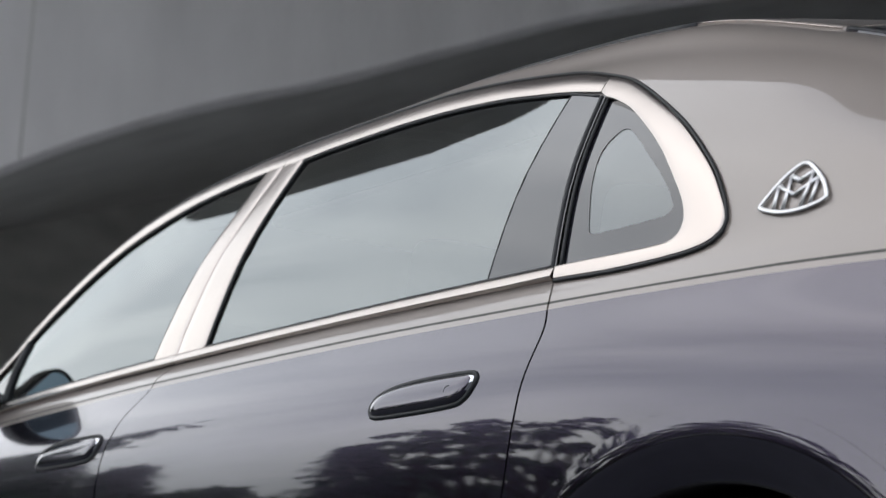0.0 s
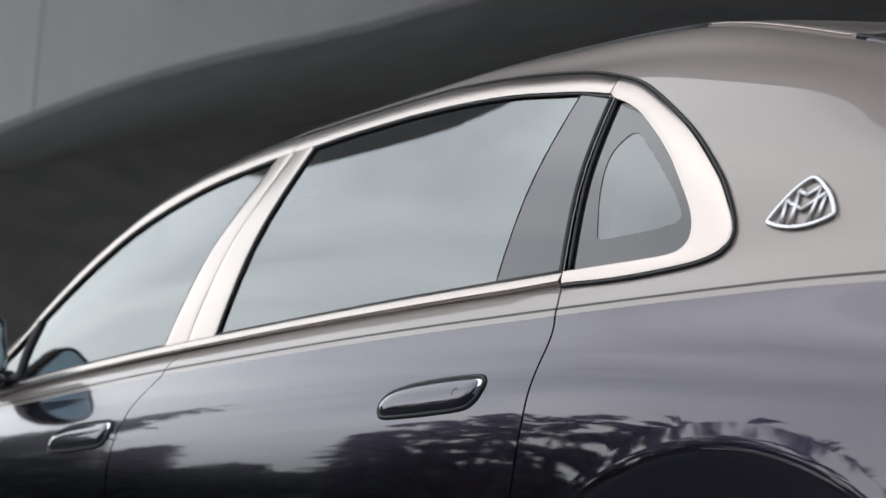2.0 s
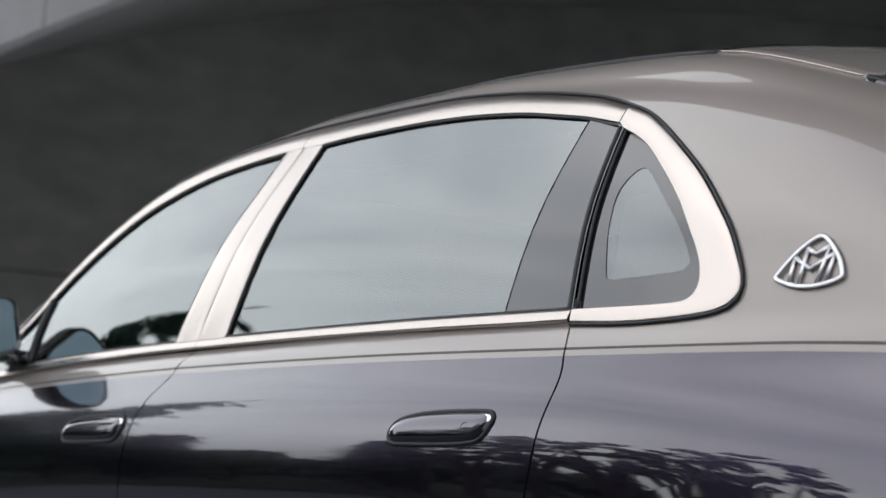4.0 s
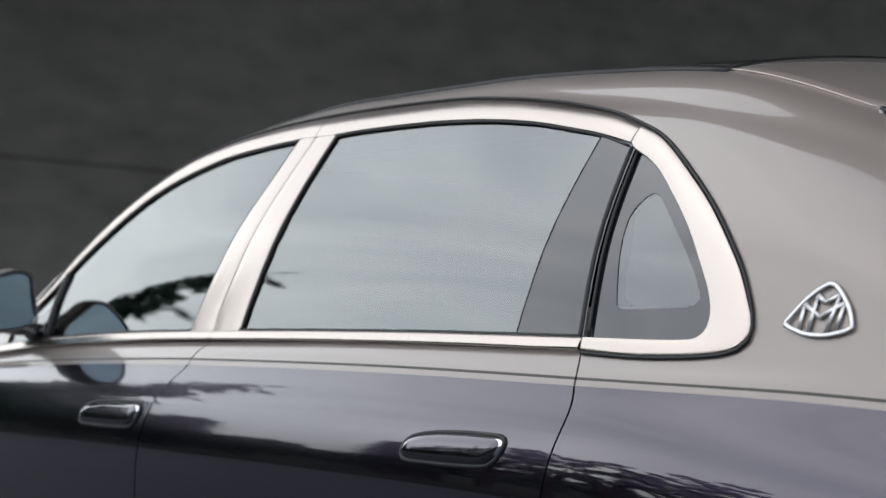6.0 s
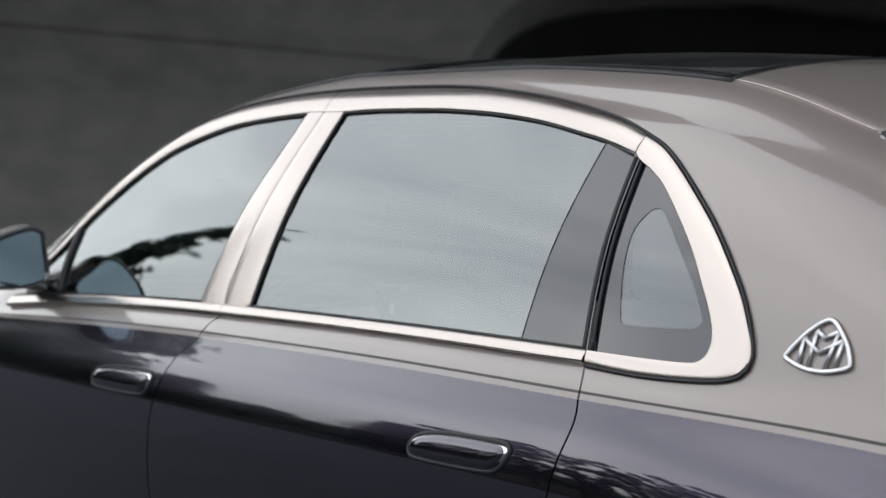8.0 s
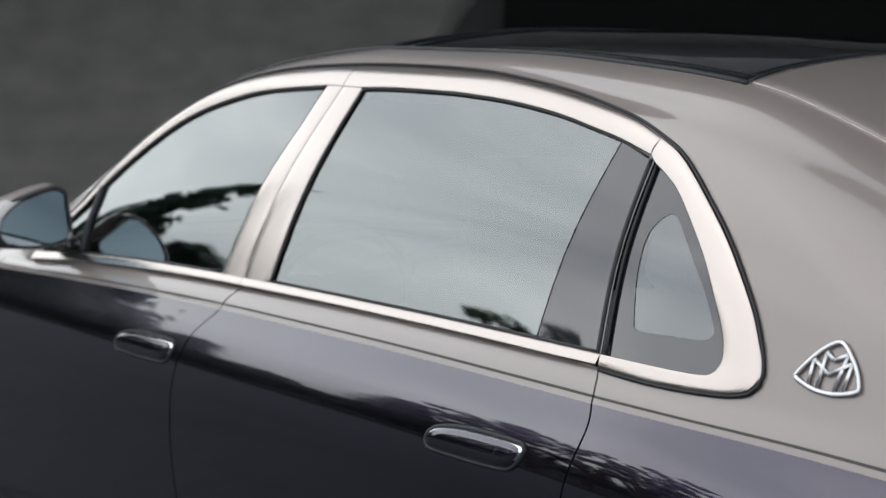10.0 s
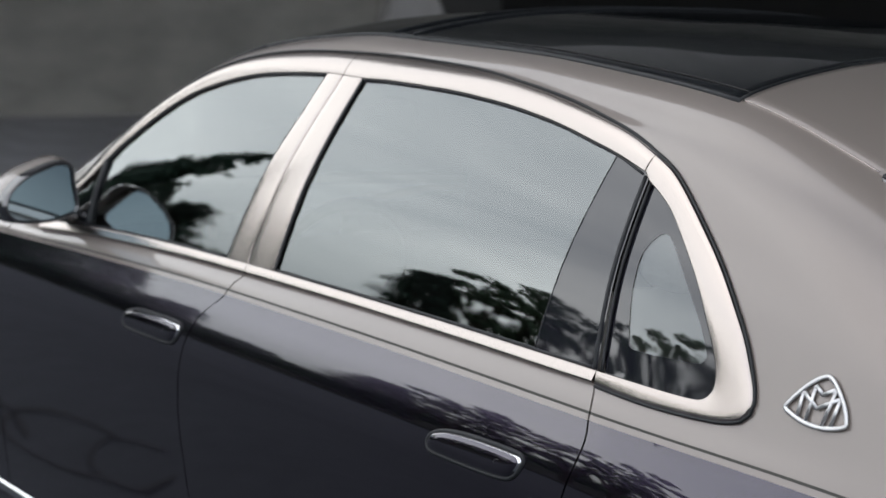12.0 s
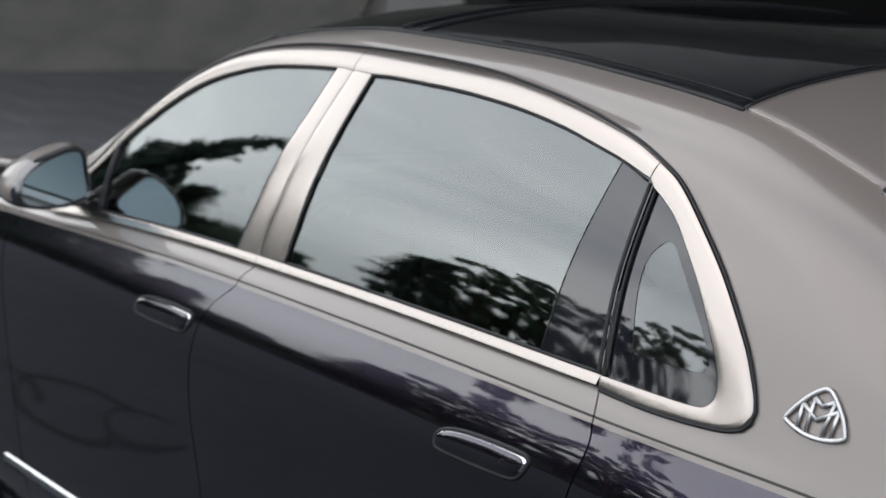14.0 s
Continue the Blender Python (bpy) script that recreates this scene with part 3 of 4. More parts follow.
# ---------------------------------------------------------------- the painted shell: rear quarter, pillars and roof rails in one piece
def shell():
    x_lo, x_split, x_hi = -2.98, -0.357, 1.33
    xs = np.concatenate([np.linspace(x_lo, x_split, 150), np.linspace(x_split, 0.55, 60)[1:], np.linspace(0.55, x_hi, 30)[1:]])
    i0 = 149
    up = np.concatenate([np.linspace(5, 6, 7)[1:], np.linspace(6, 8, 17)[1:], np.linspace(8, 9, 8)[1:]])
    rows = np.concatenate([ROWS, up])
    nlow = len(ROWS)
    zr = sections([-1.0])[1][0]
    idx, verts = {}, []
    fade = np.clip((xs - x_split) / 0.6, 0, 1)
    for j, s in enumerate(rows):
        if j < nlow:
            z = float(np.interp(s, range(NL), zr))
            shift = float(shut_rear(z)) + 0.0024 - x_split
            if j == nlow - 1:
                shift = 0.0
            use = range(i0, len(xs))
            xx = xs + shift * (1 - fade)
        else:
            use, xx = range(len(xs)), xs
        if j == nlow - 1:
            use = range(len(xs))
        g = surface(xx, [s])[:, 0]
        for i in use:
            idx[i, j] = len(verts)
            verts.append((g[i], T(*g[i])))
    faces, mats = [], []
    for i in range(len(xs) - 1):
        for j in range(len(rows) - 1):
            q = [(i, j), (i + 1, j), (i + 1, j + 1), (i, j + 1)]
            if not all(k in idx for k in q):
                continue
            c = sum(np.asarray(verts[idx[k]][0]) for k in q) / 4
            t = np.mean([verts[idx[k]][1] for k in q], 0)
            if math.hypot((t[0] - K * ARCH_R) / ARCH_A, (t[2] - (K * ARCH_C + ZS)) / ARCH_B) < 1.075:
                continue
            if j >= nlow - 1 and rows[j] < 8.6 and inside(c[0], c[2], HOLE_NP):
                continue
            faces.append(tuple(idx[k] for k in q))
            mats.append(row_material(j) if j < nlow else 1)
    pts = [v[1] for v in verts]
    # front edge of the quarter panel folds into the shut line
    base = len(pts)
    edge = [idx[i0, j] for j in range(nlow - 1)]
    pts += [(pts[e][0], pts[e][1] + 0.022, pts[e][2]) for e in edge] + [pts[e] for e in edge]
    for a in range(len(edge) - 1):
        faces.append((base + a, base + len(edge) + a, base + len(edge) + a + 1, base + a + 1))
        mats.append(row_material(a))
    ob = mesh_part("body_shell", pts, faces, [M_DARK, M_BEIGE, M_LINE], CAR, "champagne pillar and roof rail over a dark rear wing", face_mats=mats)
    mirrored(ob, "body_shell")


shell()


def centre(name, x0, x1, mat, label, n=30, s0=9.0, lift=0.0):
    """A piece of the upper skin between the two roof seams. x0 and x1 give its ends over the half width."""
    ss = np.linspace(s0, NL - 1, 16)
    full = []
    us = np.linspace(0, 1, n)
    w_mid = sections([-0.3])[0][0]
    for s in ss:
        w = float(np.interp(s, range(NL), w_mid)) / 0.645
        a, b = x0(w), x1(w)
        full.append(surface(a + (b - a) * us, [s])[:, 0])
    g = np.array(full)
    left = [[T(*g[j, i]) for i in range(n)] for j in range(len(ss))]
    right = [[(p[0], -p[1], p[2]) for p in row] for row in left[::-1]]
    for row in left:
        for i in range(n):
            if row is left[-1]:
                row[i] = (row[i][0], 0.0, row[i][2])
    rows = left + right[1:]
    m = n
    verts = [(p[0], p[1], p[2] + lift) for row in rows for p in row]
    # the skin is turned down at its rim
    faces = [f for f in grid_faces(len(rows), m, flip=True)]
    rim = [j * m for j in range(len(rows))] + [(len(rows) - 1) * m + i for i in range(1, m)] + [j * m + m - 1 for j in range(len(rows) - 2, -1, -1)] + [i for i in range(m - 2, 0, -1)]
    base = len(verts)
    verts += [(verts[r][0], verts[r][1], verts[r][2] - 0.02) for r in rim]
    for a in range(len(rim)):
        b = (a + 1) % len(rim)
        faces.append((rim[a], rim[b], base + b, base + a))
    return mesh_part(name, verts, faces, mat, CAR, label)


def sun_rear(w):
    return -0.334 - 0.05 * (1 - w * w)


def screen_top(w):
    return -1.98 - 0.10 * (1 - w * w)


def back_top(w):
    return 0.004 + 0.05 * (1 - w * w)


centre("bonnet", lambda w: -4.5, lambda w: -3.02 + 0.02 * (1 - w * w), M_BEIGE, "champagne bonnet")
centre("windscreen", lambda w: -2.99 - 0.06 * (1 - w * w), screen_top, M_FRIT, "dark windscreen glass")
centre("panoramic_roof", lambda w: screen_top(w) + 0.012, lambda w: sun_rear(w) - 0.005, M_ROOFGLASS, "black glass panoramic roof", 50, lift=0.001)
centre("rear_roof_panel", sun_rear, back_top, M_BEIGE, "champagne rear roof panel", 24, lift=0.003)
centre("rear_window", lambda w: back_top(w) + 0.012, lambda w: 0.78, M_FRIT, "black rear window glass", s0=8.95, lift=0.004)
centre("boot_lid", lambda w: 0.79, lambda w: 1.33, M_BEIGE, "champagne boot lid")


# ---------------------------------------------------------------- window frames, glass and pillars
def strip(name, outer, inner, mat, parent, label="", lift=0.005, crown=0.0012, both=True, sink=0.012, tilt=0.0):
    """A crowned trim strip between two lines on the flank, given as (station, height)."""
    prof = [(0.0, -sink), (0.0, lift * 0.6), (0.015, lift * 0.9), (0.05, lift), (0.25, lift + crown * 0.7), (0.5, lift + crown), (0.75, lift + crown * 0.7), (0.95, lift), (0.985, lift * 0.9), (1.0, lift * 0.6), (1.0, -sink)]
    verts = []
    for o, i in zip(outer, inner):
        for f, h in prof:
            verts.append(side(o[0] + (i[0] - o[0]) * f, o[1] + (i[1] - o[1]) * f, h + (tilt * (1 - f) if h > 0 else 0)))
    n, m = len(outer), len(prof)
    faces = grid_faces(n, m, flip=True)
    k = len(verts)
    verts += verts[:m] + verts[(n - 1) * m:n * m]
    faces += [tuple(range(k, k + m)), tuple(range(k + m, k + 2 * m))[::-1]]
    ob = mesh_part(name, verts, faces, mat, parent, label)
    for p in ob.data.polygons[-2:]:
        p.use_smooth = False
    if both:
        mirrored(ob, name)
    return ob


def pane(name, low, high, mat, parent, label="", lift=-0.0025, n=8, both=True, flip=False):
    """A sheet of glass between a lower and an upper line on the flank."""
    verts = []
    for a, b in zip(low, high):
        for k in range(n):
            f = k / (n - 1)
            verts.append(side(a[0] + (b[0] - a[0]) * f, a[1] + (b[1] - a[1]) * f, lift))
    ob = mesh_part(name, verts, grid_faces(len(low), n, flip=flip), mat, parent, label)
    ob.visible_shadow = False
    if both:
        mirrored(ob, name).visible_shadow = False
    return ob


def along(line, x):
    return float(np.interp(x, [p[0] for p in line], [p[1] for p in line]))


in_front = smooth_line(IN_FRONT, 50)
in_rear = smooth_line(IN_REAR, 60)

# B-pillar edges as station over height
BF = lambda z: float(pchip([1.0, 1.011, 1.124, 1.238, 1.333, 1.408, 1.46], [-1.690, -1.686, -1.647, -1.613, -1.584, -1.569, -1.55], z))
BJ = lambda z: float(pchip([0.98, 1.011, 1.121, 1.238, 1.368, 1.433, 1.47], [-1.586, -1.586, -1.563, -1.538, -1.511, -1.497, -1.485], z))
BR = lambda z: float(pchip([1.0, 1.015, 1.113, 1.211, 1.332, 1.412, 1.46], [-1.480, -1.478, -1.461, -1.448, -1.435, -1.424, -1.41], z))

# upper frame, front door part and rear door part, split at the pillar joint
xj = BJ(1.452)
xs_f = np.linspace(0, 1, 70)
o1 = smooth_line([p for p in OUT_TOP if p[0] < xj - 0.03] + [(xj - 0.0012, along(OUT_TOP, xj))], 70)
i_src = [(-2.60, 1.006), (-2.50, 1.078)] + [tuple(p) for p in IN_FRONT] + [(BJ(1.412) - 0.0012, 1.4105)]
i1 = smooth_line(i_src, 70)
strip("window_frame", o1, i1, M_CHROME, CAR, "satin chrome upper window frame of the front door", crown=0.0018, tilt=-0.0012)
o2 = smooth_line([(xj + 0.0012, along(OUT_TOP, xj))] + [p for p in OUT_TOP if p[0] > xj + 0.03], 70)
i2 = smooth_line([(BJ(1.412) + 0.0012, 1.4105)] + [p for p in IN_REAR[:-1]] + [(-0.418, 1.336)], 70)
o2[-1][0] -= 0.001
strip("window_frame", o2, i2, M_CHROME, CAR, "satin chrome upper window frame of the rear door", crown=0.0018, tilt=-0.0012)

# broad rear frame round the quarter glass
o3 = smooth_line(OUT_REAR, 80)
q3 = smooth_line([(-0.414, 1.335), (-0.394, 1.322)] + QTR[1:] + [(-0.354, 1.019)], 80)
o3[0] = (-0.409, 1.364)
strip("quarter_frame", o3, q3, M_CHROME, CAR, "broad satin chrome frame round the quarter window", lift=0.006, crown=0.0008)

# belt strips
for xa, xb, lab in ((-2.66, BJ(1.0) - 0.001, "satin chrome belt strip of the front door"), (BJ(1.0) + 0.001, -0.3565, "satin chrome belt strip of the rear door")):
    xx = np.linspace(xa, xb, 40)
    strip("belt_strip", [(x, belt_top(x) + 0.001) for x in xx], [(x, belt_low(x)) for x in xx], M_CHROME, CAR, lab, lift=0.0105, crown=0.0005, tilt=-0.006)

# pillar covers
zz = np.linspace(1.0, 1.418, 40)
strip("pillar_cover", [(BF(z), max(z, belt_top(BF(z)) - 0.004)) for z in zz], [(BJ(z) - 0.0012, max(z, belt_top(BJ(z)) - 0.004)) for z in zz], M_CHROME, CAR, "satin chrome pillar cover of the front door", lift=0.004, crown=0.0004)
strip("pillar_cover", [(BJ(z) + 0.0012, max(z, belt_top(BJ(z)) - 0.004)) for z in zz], [(BR(z), max(z, belt_top(BR(z)) - 0.004)) for z in zz], M_CHROME, CAR, "satin chrome pillar cover of the rear door", lift=0.004, crown=0.0004)

# glass of the front door, rear door and rear quarter
xx = np.linspace(-2.60, -1.56, 60)
fr_top = smooth_line([(-2.60, 1.01), (-2.5, 1.085)] + [tuple(p) for p in IN_FRONT], 60)
fr_low = [(-2.60 + (BF(1.01) + 2.60 + 0.01) * k / 59, belt_top(-2.60 + (BF(1.01) + 2.60) * k / 59) - 0.004) for k in range(60)]
fr_top[:, 1] += 0.006
pane("front_door_glass", fr_low, fr_top, M_GLASS, CAR, "tinted front door glass mirroring sky and trees")
tz = np.linspace(0, 1, 60)
re_low = [(BR(1.015) - 0.01 + (-0.355 - BR(1.015)) * k, belt_top(-1.4 + 1.0 * k) - 0.004) for k in tz]
re_top = smooth_line([(-1.436, 1.413)] + [tuple(p) for p in IN_REAR[1:]] + [(-0.405, 1.332)], 60)
re_top[:, 1] += 0.005
pane("rear_door_glass", re_low, re_top, M_GLASS, CAR, "tinted rear door glass mirroring cloud and trees")
# fixed black panel at the rear of the rear door
pl = [(-0.541 + (0.181) * k, belt_top(-0.45) - 0.003) for k in np.linspace(0, 1, 12)]
ph = [(-0.509 + (0.103) * k, float(np.interp(-0.509 + 0.103 * k, [p[0] for p in IN_REAR], [p[1] for p in IN_REAR])) + 0.004) for k in np.linspace(0, 1, 12)]
pane("pillar_panel", pl, ph, M_FRIT, CAR, "glossy dark fixed panel of the rear door", lift=0.0006)
# quarter glass: a dark fired border round a clear field
q_out = smooth_line(QTR, 96, closed=True)
QIN = [(-0.322, 1.247), (-0.343, 1.215), (-0.334, 1.156), (-0.310, 1.085), (-0.302, 1.070), (-0.281, 1.066), (-0.200, 1.068), (-0.138, 1.071), (-0.122, 1.078), (-0.122, 1.090), (-0.162, 1.138), (-0.229, 1.197), (-0.280, 1.238), (-0.302, 1.250)]
cx, cz = -0.23, 1.13
ang = lambda p: math.atan2(p[1] - cz, p[0] - cx)


def polar(line, n=96):
    """Radius of a closed outline round the middle of the quarter glass, at even angles."""
    a = np.array([ang(p) for p in line])
    r = np.array([math.hypot(p[0] - cx, p[1] - cz) for p in line])
    o = np.argsort(a)
    th = np.linspace(-math.pi, math.pi, n, endpoint=False)
    return [(cx + rr * math.cos(t), cz + rr * math.sin(t)) for t, rr in zip(th, np.interp(th, a[o], r[o], period=2 * math.pi))]


q_o, q_i = polar(smooth_line(QTR, 400, closed=True)), polar(smooth_line(QIN, 400, closed=True))
q_o.append(q_o[0])
q_i.append(q_i[0])
pane("quarter_glass_border", q_i, [(x + 0.004 * np.sign(x - cx), z + 0.003 * np.sign(z - cz)) for x, z in q_o], M_FRIT, CAR, "dark fired border of the quarter glass", lift=-0.004, n=5, flip=True)
pane("quarter_glass", [(cx, cz)] * len(q_i), q_i, M_QGLASS, CAR, "tinted quarter glass", lift=-0.005, n=7, flip=True)


# rubber seals
def seal(name, line, r, label, lift=0.0005, closed=False):
    pts = [side(x, z, lift) for x, z in line]
    ob = tube(name, pts, r, M_RUBBER, CAR, label, closed=closed)
    mirrored(ob, name)


seal("frame_seal", smooth_line([(x - 0.002, z + 0.004) for x, z in OUT_TOP] + [(x + 0.003, z + 0.002) for x, z in OUT_REAR[1:6]] + [(x + 0.003, z - 0.002) for x, z in OUT_REAR[6:9]] + [(x, z - 0.002) for x, z in OUT_REAR[9:]], 160), 0.0028, "black rubber seal round the window frame", lift=0.003)
seal("glass_seal", smooth_line([(x + 0.002, z - 0.001) for x, z in IN_FRONT], 60), 0.0024, "black rubber glass run")
seal("glass_seal", smooth_line([(x, z - 0.001) for x, z in IN_REAR], 60), 0.0024, "black rubber glass run")
seal("glass_seal", [(BR(z) + 0.004, z) for z in np.linspace(1.017, 1.408, 30)], 0.0028, "black rubber glass run")
seal("glass_seal", [(BF(z) - 0.002, z) for z in np.linspace(1.013, 1.405, 30)], 0.003, "black rubber glass run")
seal("pillar_seal", [(-0.368 - 0.046 * k, 1.012 + 0.318 * k) for k in np.linspace(0, 1, 20)], 0.0038, "black rubber seal between rear door and quarter window", lift=0.0)
seal("pillar_seal", [(-0.350 - 0.046 * k, 1.020 + 0.304 * k) for k in np.linspace(0, 1, 20)], 0.0028, "black rubber seal of the quarter glass", lift=-0.001)
seal("glass_seal", [(-0.541 + 0.032 * k, 1.019 + 0.338 * k) for k in np.linspace(0, 1, 12)], 0.0012, "thin dark joint beside the fixed panel", lift=0.0004)
seal("belt_seal", [(x, belt_top(x) + 0.003) for x in np.linspace(-2.40, -1.70, 30)], 0.003, "black rubber belt seal", lift=-0.001)
seal("belt_seal", [(x, belt_top(x) + 0.003) for x in np.linspace(-1.47, -0.37, 40)], 0.003, "black rubber belt seal", lift=-0.001)
# quarter light bar in front of the front door glass
seal("corner_bar", [(-2.400 - 0.035 * k, 0.987 + 0.15 * k) for k in np.linspace(0, 1, 12)], 0.008, "black bar behind the mirror corner", lift=0.0)


# ---------------------------------------------------------------- door gaps, sills, arches
def on_flank(x, z, lift=0.0):
    """Point on the left flank from true metres."""
    return side(x / K, (z - ZS) / K, lift if lift else 1e-6)


def gap_filler(fn, z0, z1):
    line = [(float(fn(z)), z) for z in np.linspace(z0, z1, 50)]
    # black cord added behind the gap in place of the shade within it
    ob = tube("door_seal", [side(x, z, -0.009) for x, z in line], 0.0065, M_RUBBER, CAR, "black backing that darkens the door gap")
    mirrored(ob, "door_seal")


gap_filler(shut_rear, 0.42, 0.995)
gap_filler(shut_mid, 0.09, 0.988)
gap_filler(shut_front, 0.09, 0.93)


def ribbon(name, rows, mat, label="", both=True, smooth=True, flip=False):
    """A sheet through rows of points."""
    n, m = len(rows), len(rows[0])
    ob = mesh_part(name, [p for r in rows for p in r], grid_faces(n, m, flip=flip), mat, CAR, label, smooth)
    if both:
        mirrored(ob, name)
    return ob


# bright sill strip
xs = np.linspace(-2.90, -0.62, 40)
ribbon("sill_strip", [[side(x, 0.25 + dz, h) for dz, h in ((-0.017, -0.004), (-0.014, 0.006), (0.0, 0.009), (0.012, 0.006), (0.015, -0.004))] for x in xs], M_BRIGHT, "bright chrome sill strip")
ribbon("sill", [[T(x, w, z) for w, z in ((0.90, 0.20), (0.88, 0.10), (0.86, 0.04), (0.70, 0.03))] for x in np.linspace(-3.15, -0.36, 24)], M_DARK, "dark sill below the doors", flip=True)


def wheel_arch(name, cx0):
    cxt, czt = K * cx0, K * ARCH_C + ZS
    rows = []
    for k in range(61):
        a = math.pi * (-0.09 + 1.18 * k / 60)
        row = []
        for f, dy in ((1.13, -0.0006), (1.09, -0.0008), (1.045, -0.0016), (1.03, -0.0006), (1.015, 0.0015), (0.97, 0.0062), (0.92, 0.0125), (0.905, 0.0155), (0.897, 0.022), (0.895, 0.07), (0.895, 0.34)):
            x, z = cxt - ARCH_A * f * math.cos(a), czt + ARCH_B * f * math.sin(a)
            p = on_flank(x, max(z, 0.19)) if f > 0.95 else on_flank(cxt - ARCH_A * math.cos(a) * 0.98, max(czt + ARCH_B * math.sin(a) * 0.98, 0.19))
            row.append((x, p[1] + dy, z))
        rows.append(row)
    ribbon(name, rows, M_DARK, "glossy dark flared wheel arch lip")


wheel_arch("rear_arch_lip", ARCH_R)
wheel_arch("front_arch_lip", ARCH_F)


def wheel(x, y):
    """Tyre, rim dish and many thin spokes, facing the side that y names."""
    sgn = -1 if y < 0 else 1
    hub = new("wheel")
    hub.parent = CAR
    prof = [(0.245, 0.10), (0.262, 0.125), (0.30, 0.13), (0.335, 0.125), (0.352, 0.105), (0.357, 0.06), (0.358, -0.06), (0.352, -0.105), (0.30, -0.13), (0.25, -0.12)]
    verts, faces, n, m = [], [], 56, len(prof)
    for k in range(n):
        a = 2 * math.pi * k / n
        for r, d in prof:
            verts.append((x + r * math.cos(a), y + sgn * d, 0.358 + r * math.sin(a)))
    for k in range(n):
        for j in range(m - 1):
            f = (k * m + j, k * m + j + 1, ((k + 1) % n) * m + j + 1, ((k + 1) % n) * m + j)
            faces.append(f if sgn < 0 else f[::-1])
    mesh_part("tyre", verts, faces, M_TYRE, hub, "black low-profile tyre")
    prof = [(0.0, 0.05), (0.03, 0.07), (0.06, 0.066), (0.10, 0.055), (0.225, 0.095), (0.246, 0.108), (0.250, 0.10), (0.248, -0.08)]
    verts, faces, m = [], [], len(prof)
    n = 60
    for k in range(n):
        a = 2 * math.pi * k / n
        dip = 0.012 * (k % 3 == 0)
        for j, (r, d) in enumerate(prof):
            verts.append((x + r * math.cos(a), y + sgn * (d - (dip if 2 < j < 5 else 0)), 0.358 + r * math.sin(a)))
    for k in range(n):
        for j in range(m - 1):
            f = (k * m + j, k * m + j + 1, ((k + 1) % n) * m + j + 1, ((k + 1) % n) * m + j)
            faces.append(f if sgn < 0 else f[::-1])
    mesh_part("rim", verts, faces, M_RIM, hub, "polished multi-spoke alloy rim")


for wx in (K * ARCH_R, K * ARCH_F):
    for wy in (-0.80, 0.80):
        wheel(wx, wy)

# floor pan and closing faces of the body
part("floor_pan", box_bm((-4.0, -0.78, 0.19), (1.15, 0.78, 0.24), 0.02), M_CABIN, CAR, "dark floor pan")
for nm, x in (("front_bumper", -4.5), ("rear_bumper", 1.33)):
    g = surface([x], np.linspace(0, NL - 1, 34))[0]
    left = [T(*p) for p in g]
    loop = left + [(p[0], -p[1], p[2]) for p in left[-2::-1]]
    d = -0.06 if x < 0 else 0.05
    mid = [(p[0] + d, p[1] * 0.86, 0.45 + (p[2] - 0.45) * 0.8) for p in loop]
    n = len(loop)
    faces = [(k, (k + 1) % n, n + (k + 1) % n, n + k) for k in range(n)] + [tuple(range(n, 2 * n))]
    mesh_part(nm, loop + mid, [f if x < 0 else f[::-1] for f in faces], M_DARK, CAR, "dark bumper")
for y in (-0.62, 0.62):
    part("tail_lamp", box_bm((1.18, y - 0.18, 0.80), (1.275, y + 0.18, 0.90), 0.03), M_LAMP, CAR, "red tail lamp")
    part("headlamp", box_bm((-4.17, y - 0.16, 0.66), (-3.98, y + 0.14, 0.78), 0.04), M_HEAD, CAR, "clear headlamp")
part("grille", box_bm((-4.24, -0.38, 0.36), (-4.12, 0.38, 0.78), 0.04), M_BRIGHT, CAR, "upright chrome grille")


